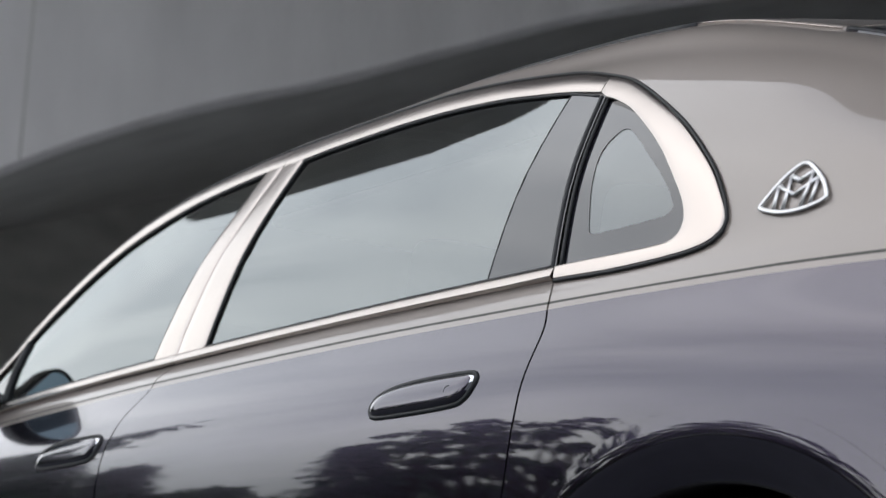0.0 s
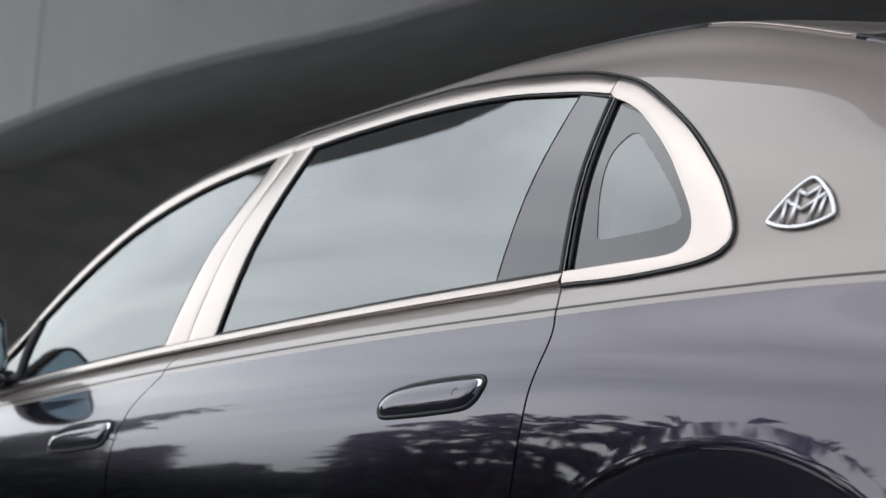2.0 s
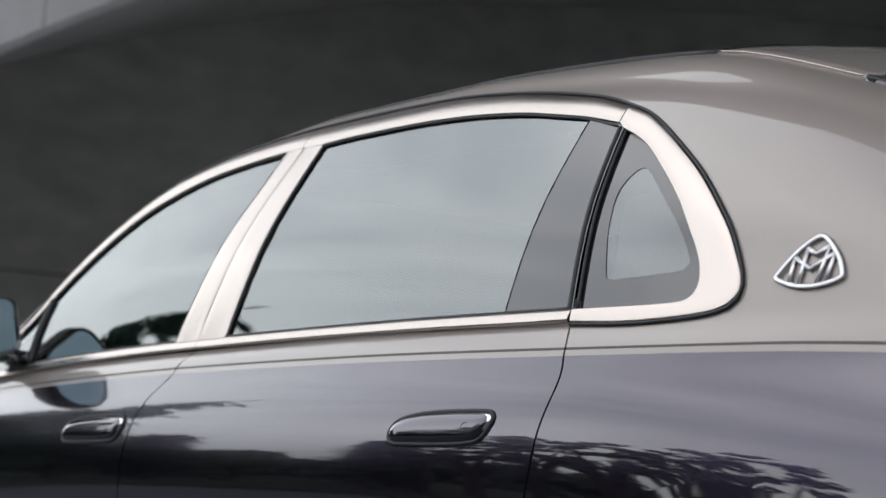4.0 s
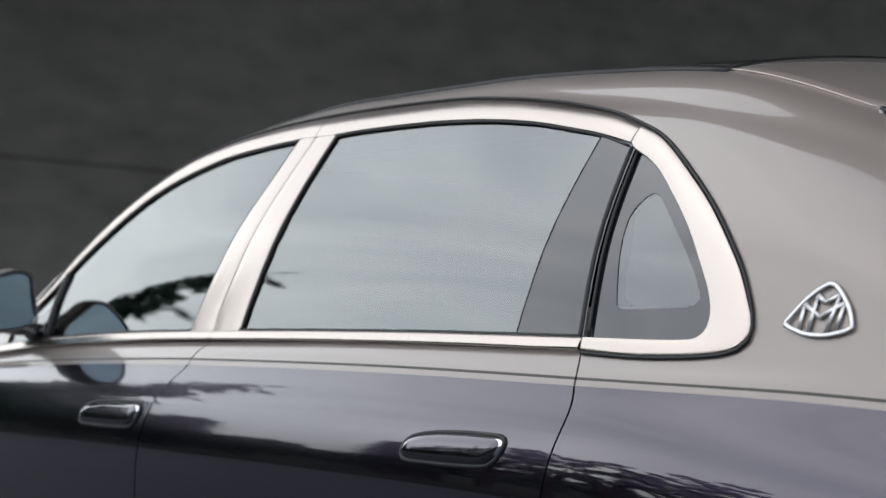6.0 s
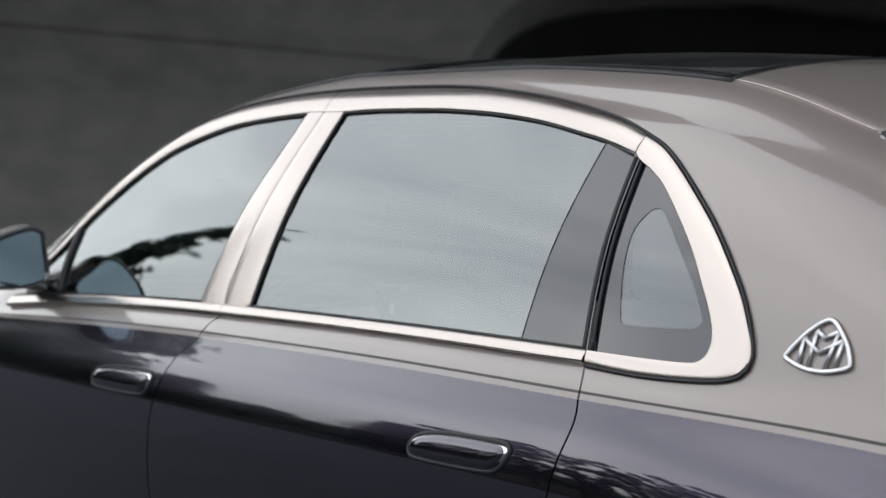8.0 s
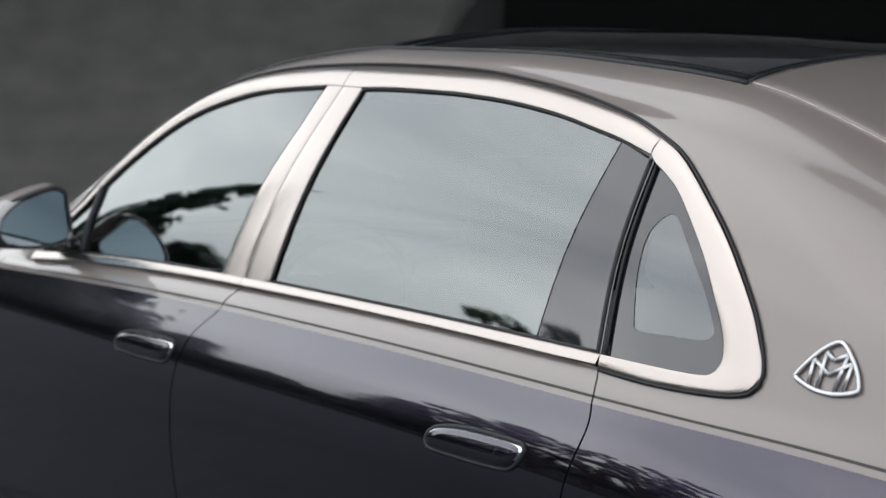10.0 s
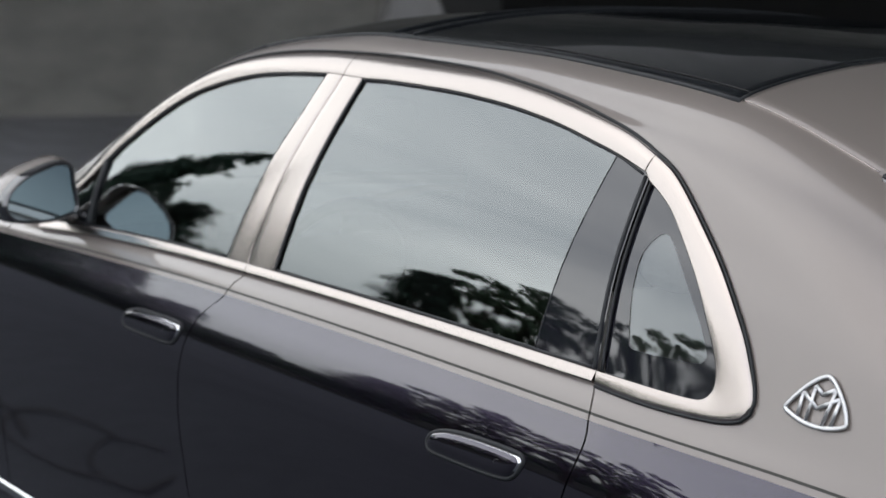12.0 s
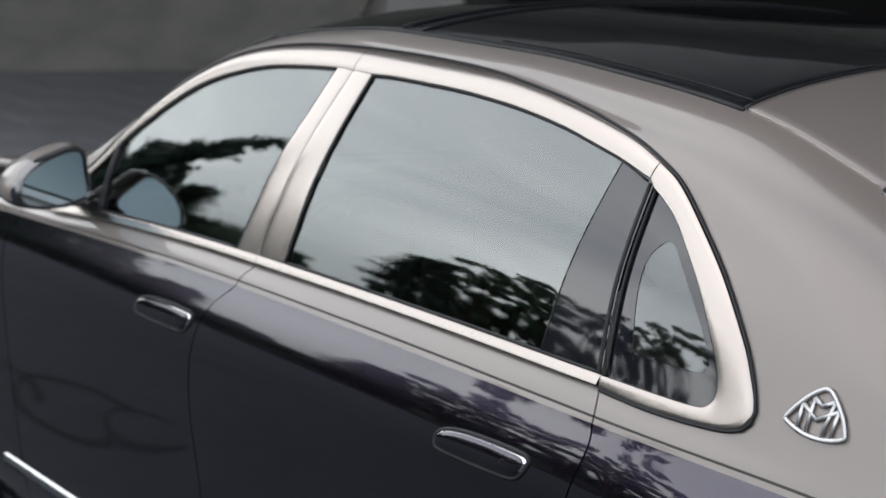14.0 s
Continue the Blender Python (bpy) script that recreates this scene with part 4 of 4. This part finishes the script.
# ---------------------------------------------------------------- door handles, badge
def handle(dx, label):
    outline = smooth_line([(-0.693, 0.876), (-0.690, 0.889), (-0.668, 0.901), (-0.618, 0.909), (-0.540, 0.9125), (-0.455, 0.9125), (-0.434, 0.9095), (-0.430, 0.902), (-0.438, 0.889), (-0.452, 0.877), (-0.478, 0.8705), (-0.560, 0.868), (-0.660, 0.868), (-0.685, 0.870)], 80, closed=True)
    outline = [(x + dx, z) for x, z in outline]
    mx, mz = float(np.mean([p[0] for p in outline])), 0.889
    rings = [(1.0, -0.010), (1.0, 0.001), (0.97, 0.0032), (0.88, 0.0058), (0.74, 0.0074), (0.55, 0.0082), (0.3, 0.0086)]
    verts, faces, n = [], [], len(outline)
    tint = []
    for f, h in rings:
        for x, z in outline:
            verts.append(on_flank(mx + (x - mx) * (1 - (1 - f) * 0.35), mz + (z - mz) * f, h))
    for r in range(len(rings) - 1):
        for k in range(n):
            faces.append((r * n + k, r * n + (k + 1) % n, (r + 1) * n + (k + 1) % n, (r + 1) * n + k))
            tint.append(1 if r < 3 and outline[k][1] > mz + 0.001 else 0)
    verts.append(on_flank(mx, mz, 0.0088))
    top = (len(rings) - 1) * n
    for k in range(n):
        faces.append((top + k, top + (k + 1) % n, len(verts) - 1))
        tint.append(0)
    ob = mesh_part("door_handle", verts, faces, [M_DARK, M_BRIGHT], CAR, label, face_mats=tint)
    m = mirrored(ob, "door_handle")
    rim = tube("handle_seal", [on_flank(x + (x - mx) * 0.012, z + (z - mz) * 0.10, 0.0) for x, z in outline], 0.0042, M_RUBBER, ob, "black seal round the handle", closed=True)
    mark = tube("lock_mark", [on_flank(-0.485 + dx + 0.009 * math.cos(a), 0.890 + 0.006 * math.sin(a), 0.0080) for a in np.linspace(1.2, 3.6, 16)], 0.0011, M_RUBBER, ob, "fine lock mark")
    for o in (rim, mark):
        mirrored(o, o.name.split(".")[0], m)


handle(0.0, "dark glossy rear door handle with chrome upper edge")
handle(-1.198, "dark glossy front door handle with chrome upper edge")


def badge():
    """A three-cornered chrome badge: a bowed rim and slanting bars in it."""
    c_px = np.array([(81, 11, 1), (0, 80, 1), (113, 104, 1)], float)
    c_w = np.array([(0.138, 1.139), (0.075, 1.086), (0.191, 1.083)])
    aff = np.linalg.solve(c_px, c_w)

    def loc(u, v, lift):
        x, z = np.array([u, v, 1.0]) @ aff
        return on_flank(float(x), float(z), lift)

    def bar(name, pts, r, lift, closed=False):
        p = smooth_line(pts, 60, closed) if closed else pts
        o = tube(name, [loc(u, v, lift) for u, v in p], r, M_BADGE, ob, closed=closed, sides=10, flat=0.55)
        mirrored(o, name, other)
        return o
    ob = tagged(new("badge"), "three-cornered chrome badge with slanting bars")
    ob.parent = CAR
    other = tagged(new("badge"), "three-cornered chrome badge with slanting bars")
    other.parent = CAR
    rim = [(81, 11), (90, 20), (102, 45), (110, 70), (113, 98), (109, 106), (90, 111), (65, 112), (35, 105), (10, 90), (-1, 80), (1, 75), (18, 55), (40, 33), (60, 18), (75, 11)]
    bar("rim", rim, 0.0037, 0.0040, True)
    for pts in ([(21, 97), (34, 43)], [(34, 43), (58, 75)], [(58, 75), (102, 52)], [(102, 52), (84, 107)],
                [(37, 104), (57, 30)], [(57, 30), (69, 47)], [(69, 47), (95, 34)], [(95, 34), (67, 109)]):
        bar("bar", pts, 0.0034, 0.0034)


badge()


# ---------------------------------------------------------------- door mirrors
def door_mirror():
    ring = smooth_line([(-1.098, 1.090), (-1.098, 1.066), (-1.070, 1.046), (-1.000, 1.043), (-0.948, 1.054), (-0.928, 1.070), (-0.938, 1.128), (-0.945, 1.160), (-0.980, 1.166), (-1.048, 1.142), (-1.085, 1.114)], 60, closed=True)
    my, mz = -1.005, 1.100
    ob = new("door_mirror")
    ob.parent = CAR
    tagged(ob, "door mirror with a pale cap and a black rim")

    def shell_part(name, secs, mat, label, keep=None, fill=None):
        verts, faces, n = [], [], len(ring)
        for f, dx, dz in secs:
            for y, z in ring:
                verts.append((-2.215 + dx - 0.10 * (y - my), my + (y - my) * f, mz + dz + (z - mz) * f))
        for r in range(len(secs) - 1):
            for k in range(n):
                zc = (ring[k][1] + ring[(k + 1) % n][1]) / 2
                if keep is None or keep(zc, r):
                    faces.append((r * n + k, (r + 1) * n + k, (r + 1) * n + (k + 1) % n, r * n + (k + 1) % n))
        if fill is not None:
            faces.append(tuple(fill * n + k for k in range(n)))
        return mesh_part(name, verts, faces, mat, ob, label)
    shell_part("mirror_rim", [(0.93, -0.012, 0), (0.95, 0.002, 0), (1.0, 0.006, 0), (1.06, 0.0, 0), (1.09, -0.014, 0), (1.10, -0.03, 0)], M_BLACK, "black mirror rim")
    shell_part("mirror_cap", [(1.10, -0.028, 0), (1.15, -0.05, 0), (1.13, -0.09, 0), (1.0, -0.13, -0.004), (0.72, -0.165, -0.008), (0.30, -0.185, -0.012), (0.02, -0.19, -0.012)], M_BEIGE, "champagne mirror cap", keep=lambda z, r: z > 1.062)
    shell_part("mirror_base", [(1.10, -0.028, 0), (1.149, -0.05, 0), (1.128, -0.09, 0), (0.995, -0.13, -0.004), (0.71, -0.165, -0.008), (0.30, -0.184, -0.012), (0.02, -0.189, -0.012)], M_BLACK, "black lower mirror shell", keep=lambda z, r: z <= 1.062)
    shell_part("mirror_glass", [(0.95, -0.003, 0)], M_MIRROR, "bluish mirror glass", fill=0)
    bm = box_bm((-2.36, -0.95, 1.035), (-2.245, -0.865, 1.062), 0.012)
    part("mirror_foot", bm, M_BLACK, ob, "black mirror foot", True)
    o2 = new("door_mirror")
    o2.parent = CAR
    tagged(o2, "door mirror with a pale cap and a black rim")
    for c in list(ob.children):
        mirrored(c, c.name.split(".")[0], o2)


door_mirror()
# black corner plate that carries the mirror
ribbon("mirror_corner", [[side(-2.56 + 0.155 * f, 0.99 + f2 * (0.012 + 0.075 * f), 0.002) for f2 in np.linspace(0, 1, 4)] for f in np.linspace(0, 1, 6)], M_BLACK, "black mirror corner plate")


# ---------------------------------------------------------------- roof trims
def roof_line(x, s, lift):
    p = T(*surface([x], [s])[0, 0])
    return (p[0], p[1], p[2] + lift)


def roof_trim(name, x0, x1, s, r, mat, label, lift=0.002, n=40):
    ob = tube(name, [roof_line(x, s, lift) for x in np.linspace(x0, x1, n)], r, mat, CAR, label, nrm=[(0, -0.3, 1)] * n)
    mirrored(ob, name)


roof_trim("roof_seal", -2.0, -0.335, 9.0, 0.006, M_RUBBER, "black seal beside the glass roof", 0.0)
roof_trim("roof_trim_line", -1.15, -0.345, 9.16, 0.0012, M_CABIN, "fine bright line beside the glass roof", 0.002)
roof_trim("roof_trim_line", -0.330, 0.0, 9.0, 0.0014, M_CHROME, "bright seam of the rear roof panel", 0.003)
roof_trim("rear_window_seal", 0.012, 0.76, 9.0, 0.006, M_RUBBER, "black rear window seal", 0.001)
roof_trim("windscreen_seal", -2.97, -2.0, 9.0, 0.006, M_RUBBER, "black windscreen seal", 0.001)
edge = []
for v in np.linspace(9.0, NL - 1, 20):
    w = float(np.interp(v, range(NL), sections([-0.3])[0][0])) / 0.645
    edge.append(roof_line(sun_rear(w) - 0.002, v, 0.002))
edge += [(p[0], -p[1], p[2]) for p in edge[-2::-1]]
tube("roof_seal", edge, 0.004, M_RUBBER, CAR, "black seal behind the glass roof", nrm=[(0, 0, 1)] * len(edge))
for xr in (-1.52, -1.44):
    arc = [roof_line(xr, v, 0.003) for v in np.linspace(9.1, NL - 1, 16)]
    arc += [(p[0], -p[1], p[2]) for p in arc[-2::-1]]
    tube("roof_joint", arc, 0.003, M_RUBBER, CAR, "joint across the glass roof", nrm=[(0, 0, 1)] * len(arc))


# ---------------------------------------------------------------- cabin
def seat(x, y, rear, mat):
    ob = new("seat")
    ob.parent = CAR
    tagged(ob, "pale leather car seat with a head pillow")
    lean = 0.16
    bm = box_bm((x - 0.30, y - 0.27, 0.42), (x + 0.24, y + 0.27, 0.60), 0.06, 3)
    part("cushion", bm, mat, ob, smooth=True)
    bm = box_bm((0.0, -0.26, 0.0), (0.15, 0.26, 0.64), 0.06, 3)
    bmesh.ops.transform(bm, matrix=Matrix.Translation((x + 0.18, y, 0.50)) @ Matrix.Rotation(lean, 4, "Y"), verts=bm.verts)
    part("backrest", bm, mat, ob, smooth=True)
    bm = box_bm((-0.02, -0.14, 0.0), (0.10, 0.14, 0.19), 0.045, 3)
    bmesh.ops.transform(bm, matrix=Matrix.Translation((x + 0.27, y, 1.12)) @ Matrix.Rotation(lean, 4, "Y"), verts=bm.verts)
    part("head_pillow", bm, M_PILLOW if rear else mat, ob, "white head pillow" if rear else "", smooth=True)


for sx, sy, rr in ((-1.55, -0.40, False), (-1.55, 0.40, False), (-0.95, -0.42, True), (-0.95, 0.42, True)):
    seat(sx, sy, rr, M_LEATHER if rr else M_CABIN)
part("dashboard", box_bm((-2.45, -0.72, 0.60), (-2.10, 0.72, 0.96), 0.08, 3), M_CABIN, CAR, "dark dashboard", True)
part("rear_shelf", box_bm((0.02, -0.70, 0.80), (0.55, 0.70, 0.99), 0.03), M_CABIN, CAR, "dark rear shelf")
part("headliner", box_bm((-1.75, -0.56, 1.40), (-0.2, 0.56, 1.42), 0.01), M_LEATHER, CAR, "pale headliner")
tube("steering_wheel", [(-1.98 + 0.06 * math.sin(a), -0.40 + 0.18 * math.cos(a), 0.93 + 0.17 * math.sin(a)) for a in np.linspace(0, 2 * math.pi, 36, endpoint=False)], 0.014, M_CABIN, CAR, "dark steering wheel", closed=True, nrm=[(1, 0, 0.3)] * 36)


# ---------------------------------------------------------------- trees and verge across the forecourt
def leaf_cloud(centers, size, count, rng, flat=0.6):
    """Many small two-triangle leaf clumps scattered round centres."""
    verts, faces = [], []
    for c, r in centers:
        for _ in range(count):
            d = rng.normal(size=3)
            d /= np.linalg.norm(d) + 1e-9
            p = np.array(c) + d * r * (rng.random() ** 0.45) * np.array([1, 1, flat])
            a = rng.normal(size=3)
            a /= np.linalg.norm(a)
            b = np.cross(a, rng.normal(size=3))
            b /= np.linalg.norm(b) + 1e-9
            s = size * (0.5 + rng.random())
            k = len(verts)
            verts += [p - a * s, p + b * s * 0.45, p + a * s, p - b * s * 0.45]
            faces.append((k, k + 1, k + 2, k + 3))
    return verts, faces


def limb_mesh(segs):
    verts, faces = [], []
    for p, q, r0, r1 in segs:
        p, q = Vector(p), Vector(q)
        t = (q - p).normalized()
        s = t.cross(Vector((0.3, 0.9, 0.2))).normalized()
        u = t.cross(s)
        k = len(verts)
        for base, r in ((p, r0), (q, r1)):
            for j in range(7):
                a = 2 * math.pi * j / 7
                verts.append(base + s * (r * math.cos(a)) + u * (r * math.sin(a)))
        for j in range(7):
            faces.append((k + j, k + (j + 1) % 7, k + 7 + (j + 1) % 7, k + 7 + j))
    return verts, faces


def broadleaf(x, y, h, spread, seed, label, leaves=60):
    rng = np.random.default_rng(seed)
    segs, tips = [], []
    fork = h * 0.24
    segs.append(((0, 0, -0.1), (0.1, 0.05, fork), h * 0.03, h * 0.022))
    for k in range(9):
        a = 2 * math.pi * k / 9 + rng.random()
        l = spread * (0.55 + 0.5 * rng.random())
        p = (0.1, 0.05, fork * (0.7 + 0.5 * rng.random()))
        m = (l * 0.5 * math.cos(a), l * 0.5 * math.sin(a), p[2] + h * (0.15 + 0.2 * rng.random()))
        q = (l * math.cos(a), l * math.sin(a), m[2] + h * (0.05 + 0.25 * rng.random()))
        segs += [(p, m, h * 0.014, h * 0.009), (m, q, h * 0.009, h * 0.003)]
        tips += [(m, spread * 0.30), (q, spread * 0.33), ((q[0] * 0.6, q[1] * 0.6, min(h, q[2] + h * 0.12)), spread * 0.3)]
    tips.append(((0, 0, h * 0.9), spread * 0.35))
    ob = tagged(new("tree"), label, "tree", group="trees by the road")
    ob.location = (x, y, 0)
    v, f = limb_mesh(segs)
    mesh_part("trunk", v, f, M_BARK, ob)
    v, f = leaf_cloud(tips, h * 0.020, leaves, rng)
    mesh_part("crown", v, f, M_LEAF, ob, smooth=False)
    return ob


def conifer(x, y, h, seed, label, reach=0.40):
    rng = np.random.default_rng(seed)
    segs = [((0, 0, -0.1), (0, 0, h), h * 0.022, 0.02)]
    verts, faces = [], []
    for k in range(95):
        f = 0.10 + 0.88 * k / 95
        a = k * 2.4 + rng.random() * 0.6
        l = h * reach * (1 - f) ** 0.8 * (0.55 + 0.6 * rng.random()) + 0.25
        p = (0, 0, h * f)
        q = (l * math.cos(a), l * math.sin(a), h * f - l * 0.10 + l * 0.25 * rng.random())
        segs.append((p, q, 0.05 * (1 - f) + 0.015, 0.008))
        for j in range(44):
            t = 0.15 + 0.85 * rng.random()
            c = np.array(p) * (1 - t) + np.array(q) * t
            d = np.array([math.cos(a + rng.normal() * 0.7), math.sin(a + rng.normal() * 0.7), -0.45 + 0.3 * rng.normal()])
            d /= np.linalg.norm(d)
            side_v = np.cross(d, (0, 0, 1)) + rng.normal(size=3) * 0.2
            side_v /= np.linalg.norm(side_v)
            s = 0.28 + 0.30 * rng.random()
            n = len(verts)
            verts += [c, c + d * s * 0.5 + side_v * s * 0.16, c + d * s, c + d * s * 0.5 - side_v * s * 0.16]
            faces.append((n, n + 1, n + 2, n + 3))
    ob = tagged(new("tree"), label, "tree", group="trees by the road")
    ob.location = (x, y, 0)
    v, f = limb_mesh(segs)
    mesh_part("trunk", v, f, M_BARK, ob)
    mesh_part("crown", verts, faces, M_NEEDLE, ob, smooth=False)
    return ob


def polar_place(az, d):
    a = radians(az)
    return -1.0 - d * math.cos(a), -0.9 - d * math.sin(a)


def cedar(az, d, h, seed, label):
    """A broad conifer whose long boughs sweep out level and rise to their tips."""
    rng = np.random.default_rng(seed)
    segs = [((0, 0, -0.1), (0.1, 0.1, h * 0.9), h * 0.026, 0.03)]
    verts, faces = [], []
    across_view = Vector((math.sin(radians(az)), -math.cos(radians(az)), 0))
    boughs = []
    for k in range(30):
        a = k * 2.4 + rng.random()
        f = 0.16 + 0.74 * k / 30
        boughs.append((h * f, (1.25 - f) * h * 0.30 * (0.6 + 0.5 * rng.random()), Vector((math.cos(a), math.sin(a), 0)), 0.15 + 0.2 * rng.random()))
    for f, l, rise in ((0.66, 4.4, 0.66), (0.58, 3.6, 0.60), (0.40, 4.2, 0.40), (0.48, 3.0, 0.44), (0.72, 4.0, 0.74), (0.32, 4.6, 0.24), (0.70, 5.0, 0.86), (0.62, 4.7, 0.80), (0.55, 4.2, 0.72), (0.45, 3.8, 0.5), (0.36, 3.2, 0.3), (0.28, 3.4, 0.12), (0.75, 3.0, 0.9), (0.5, 4.8, 0.62)):
        boughs.append((h * f, l, (across_view + Vector((rng.normal() * 0.25, rng.normal() * 0.25, 0))).normalized(), rise * (0.85 + 0.3 * rng.random())))
    for z0, l, way, rise in boughs:
        last = Vector((0, 0, z0))
        steps = 7
        for j in range(1, steps + 1):
            t = j / steps
            p = Vector((0, 0, z0)) + way * (l * t) + Vector((0, 0, l * rise * t ** 1.5))
            segs.append((last, p, 0.07 * (1 - t) + 0.02, 0.07 * (1 - t) + 0.012))
            for _ in range(int(60 * l / 2.5)):
                c = last.lerp(p, rng.random()) + Vector(rng.normal(size=3) * 0.20)
                out = way * (0.55 + 0.5 * rng.random()) + Vector((rng.normal() * 0.55, rng.normal() * 0.55, -0.75 + 0.4 * rng.normal()))
                out.normalize()
                wide = out.cross(Vector(rng.normal(size=3))).normalized()
                q = (0.55 + 0.85 * rng.random()) * (1.05 - 0.45 * t)
                n = len(verts)
                verts += [c, c + out * q * 0.5 + wide * q * 0.14, c + out * q, c + out * q * 0.5 - wide * q * 0.14]
                faces.append((n, n + 1, n + 2, n + 3))
            last = p
    ob = tagged(new("tree"), label, "tree", group="trees by the road")
    ob.location = (*polar_place(az, d), 0)
    v, f = limb_mesh(segs)
    mesh_part("trunk", v, f, M_BARK, ob)
    mesh_part("crown", verts, faces, M_NEEDLE, ob, smooth=False)
    return ob


cedar(12.5, 28, 6.8, 5, "dark green cedar with long rising boughs")
for az, d, h, sd in ((10.5, 34, 8.0, 1), (22.8, 33, 6.4, 2), (25.8, 34, 5.6, 3), (33.2, 36, 6.0, 4)):
    conifer(*polar_place(az, d), h, sd, "dark green spruce with drooping branches", 0.25)
for k, (az, d, h, sp) in enumerate(((28.6, 38, 3.6, 1.6), (34.9, 37, 7.6, 1.3), (36.6, 38, 8.4, 1.5), (38.8, 37, 7.8, 1.3), (41.2, 36, 8.4, 1.5), (43.8, 35, 8.9, 1.6), (46.6, 36, 9.0, 1.8), (50, 39, 7.0, 2.2), (57, 42, 6.6, 3.0), (66, 40, 5.4, 2.6), (78, 44, 5.2, 3.0), (95, 45, 5.0, 3.0), (118, 42, 4.6, 2.6), (5, 44, 7.0, 2.6), (17, 37, 5.8, 2.4), (20, 38, 6.2, 2.2), (23, 37, 6.0, 2.2))):
    broadleaf(*polar_place(az, d), h, sp, 20 + k, "dark broad-leaved tree with an uneven crown", 48 if 34 < az < 48 else 100)


def hedge():
    """A long dark hedge and scrub line along the far side of the road."""
    rng = np.random.default_rng(77)
    cs = []
    for az in np.arange(-2, 150, 1.1):
        d = 44 + 4 * math.sin(az * 0.2) + rng.random() * 3
        x, y = polar_place(az, d)
        h = 0.9 + 0.8 * rng.random() + (0.6 if 24 < az < 29 else 0)
        cs += [((x, y, h * 0.5), 0.9 + 0.3 * h), ((x + rng.random(), y, h), 0.8), ((x * 1.04, y * 1.04, h + 0.9), 0.9), ((x * 1.08 + rng.random(), y * 1.08, h + 1.5), 0.7)]
        if az > 33:
            cs += [((x * 1.02, y * 1.02, h + 1.4), 1.0), ((x * 1.06 + rng.random(), y * 1.06, h + 2.2), 0.8)]
    v, f = leaf_cloud(cs, 0.34, 100, rng, 0.8)
    return tagged(mesh_part("hedge", v, f, M_LEAF, smooth=False), "dark scrub and hedge along the road", "hedge", kind="stuff")


hedge()


def verge():
    """Raised dark verge behind the forecourt with a kerb."""
    inner = [polar_place(az, 27 + 1.5 * math.sin(az * 0.06)) for az in np.arange(-6, 160, 4)]
    outer = [polar_place(az, 75) for az in np.arange(-6, 160, 4)]
    n = len(inner)
    verts = [(x, y, 0.0) for x, y in inner] + [(x, y, 0.14) for x, y in inner] + [(x * 1.25, y * 1.25, 0.25) for x, y in inner] + [(x * 1.6, y * 1.6, 1.2) for x, y in inner] + [(x, y, 3.2) for x, y in outer]
    faces = []
    for r in range(4):
        for k in range(n - 1):
            faces.append((r * n + k, r * n + k + 1, (r + 1) * n + k + 1, (r + 1) * n + k))
    return tagged(mesh_part("verge", verts, faces, M_SOIL), "dark grass verge rising behind a low kerb", "verge", kind="structure")


verge()



def reflected_loops():
    """Dark loops added on the asphalt beside the front door, to mirror as swirls in its paint."""
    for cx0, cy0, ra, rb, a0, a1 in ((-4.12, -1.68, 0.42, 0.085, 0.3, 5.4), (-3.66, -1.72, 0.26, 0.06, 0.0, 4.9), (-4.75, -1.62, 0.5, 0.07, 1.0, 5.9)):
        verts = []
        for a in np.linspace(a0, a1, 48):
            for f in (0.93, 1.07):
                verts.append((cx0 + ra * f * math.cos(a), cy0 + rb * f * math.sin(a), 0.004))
        tagged(mesh_part("tyre_mark", verts, grid_faces(48, 2), M_VOID), "dark loop added on the asphalt for the swirls mirrored in the door", "tyre mark", kind="structure")


reflected_loops()
pavement()
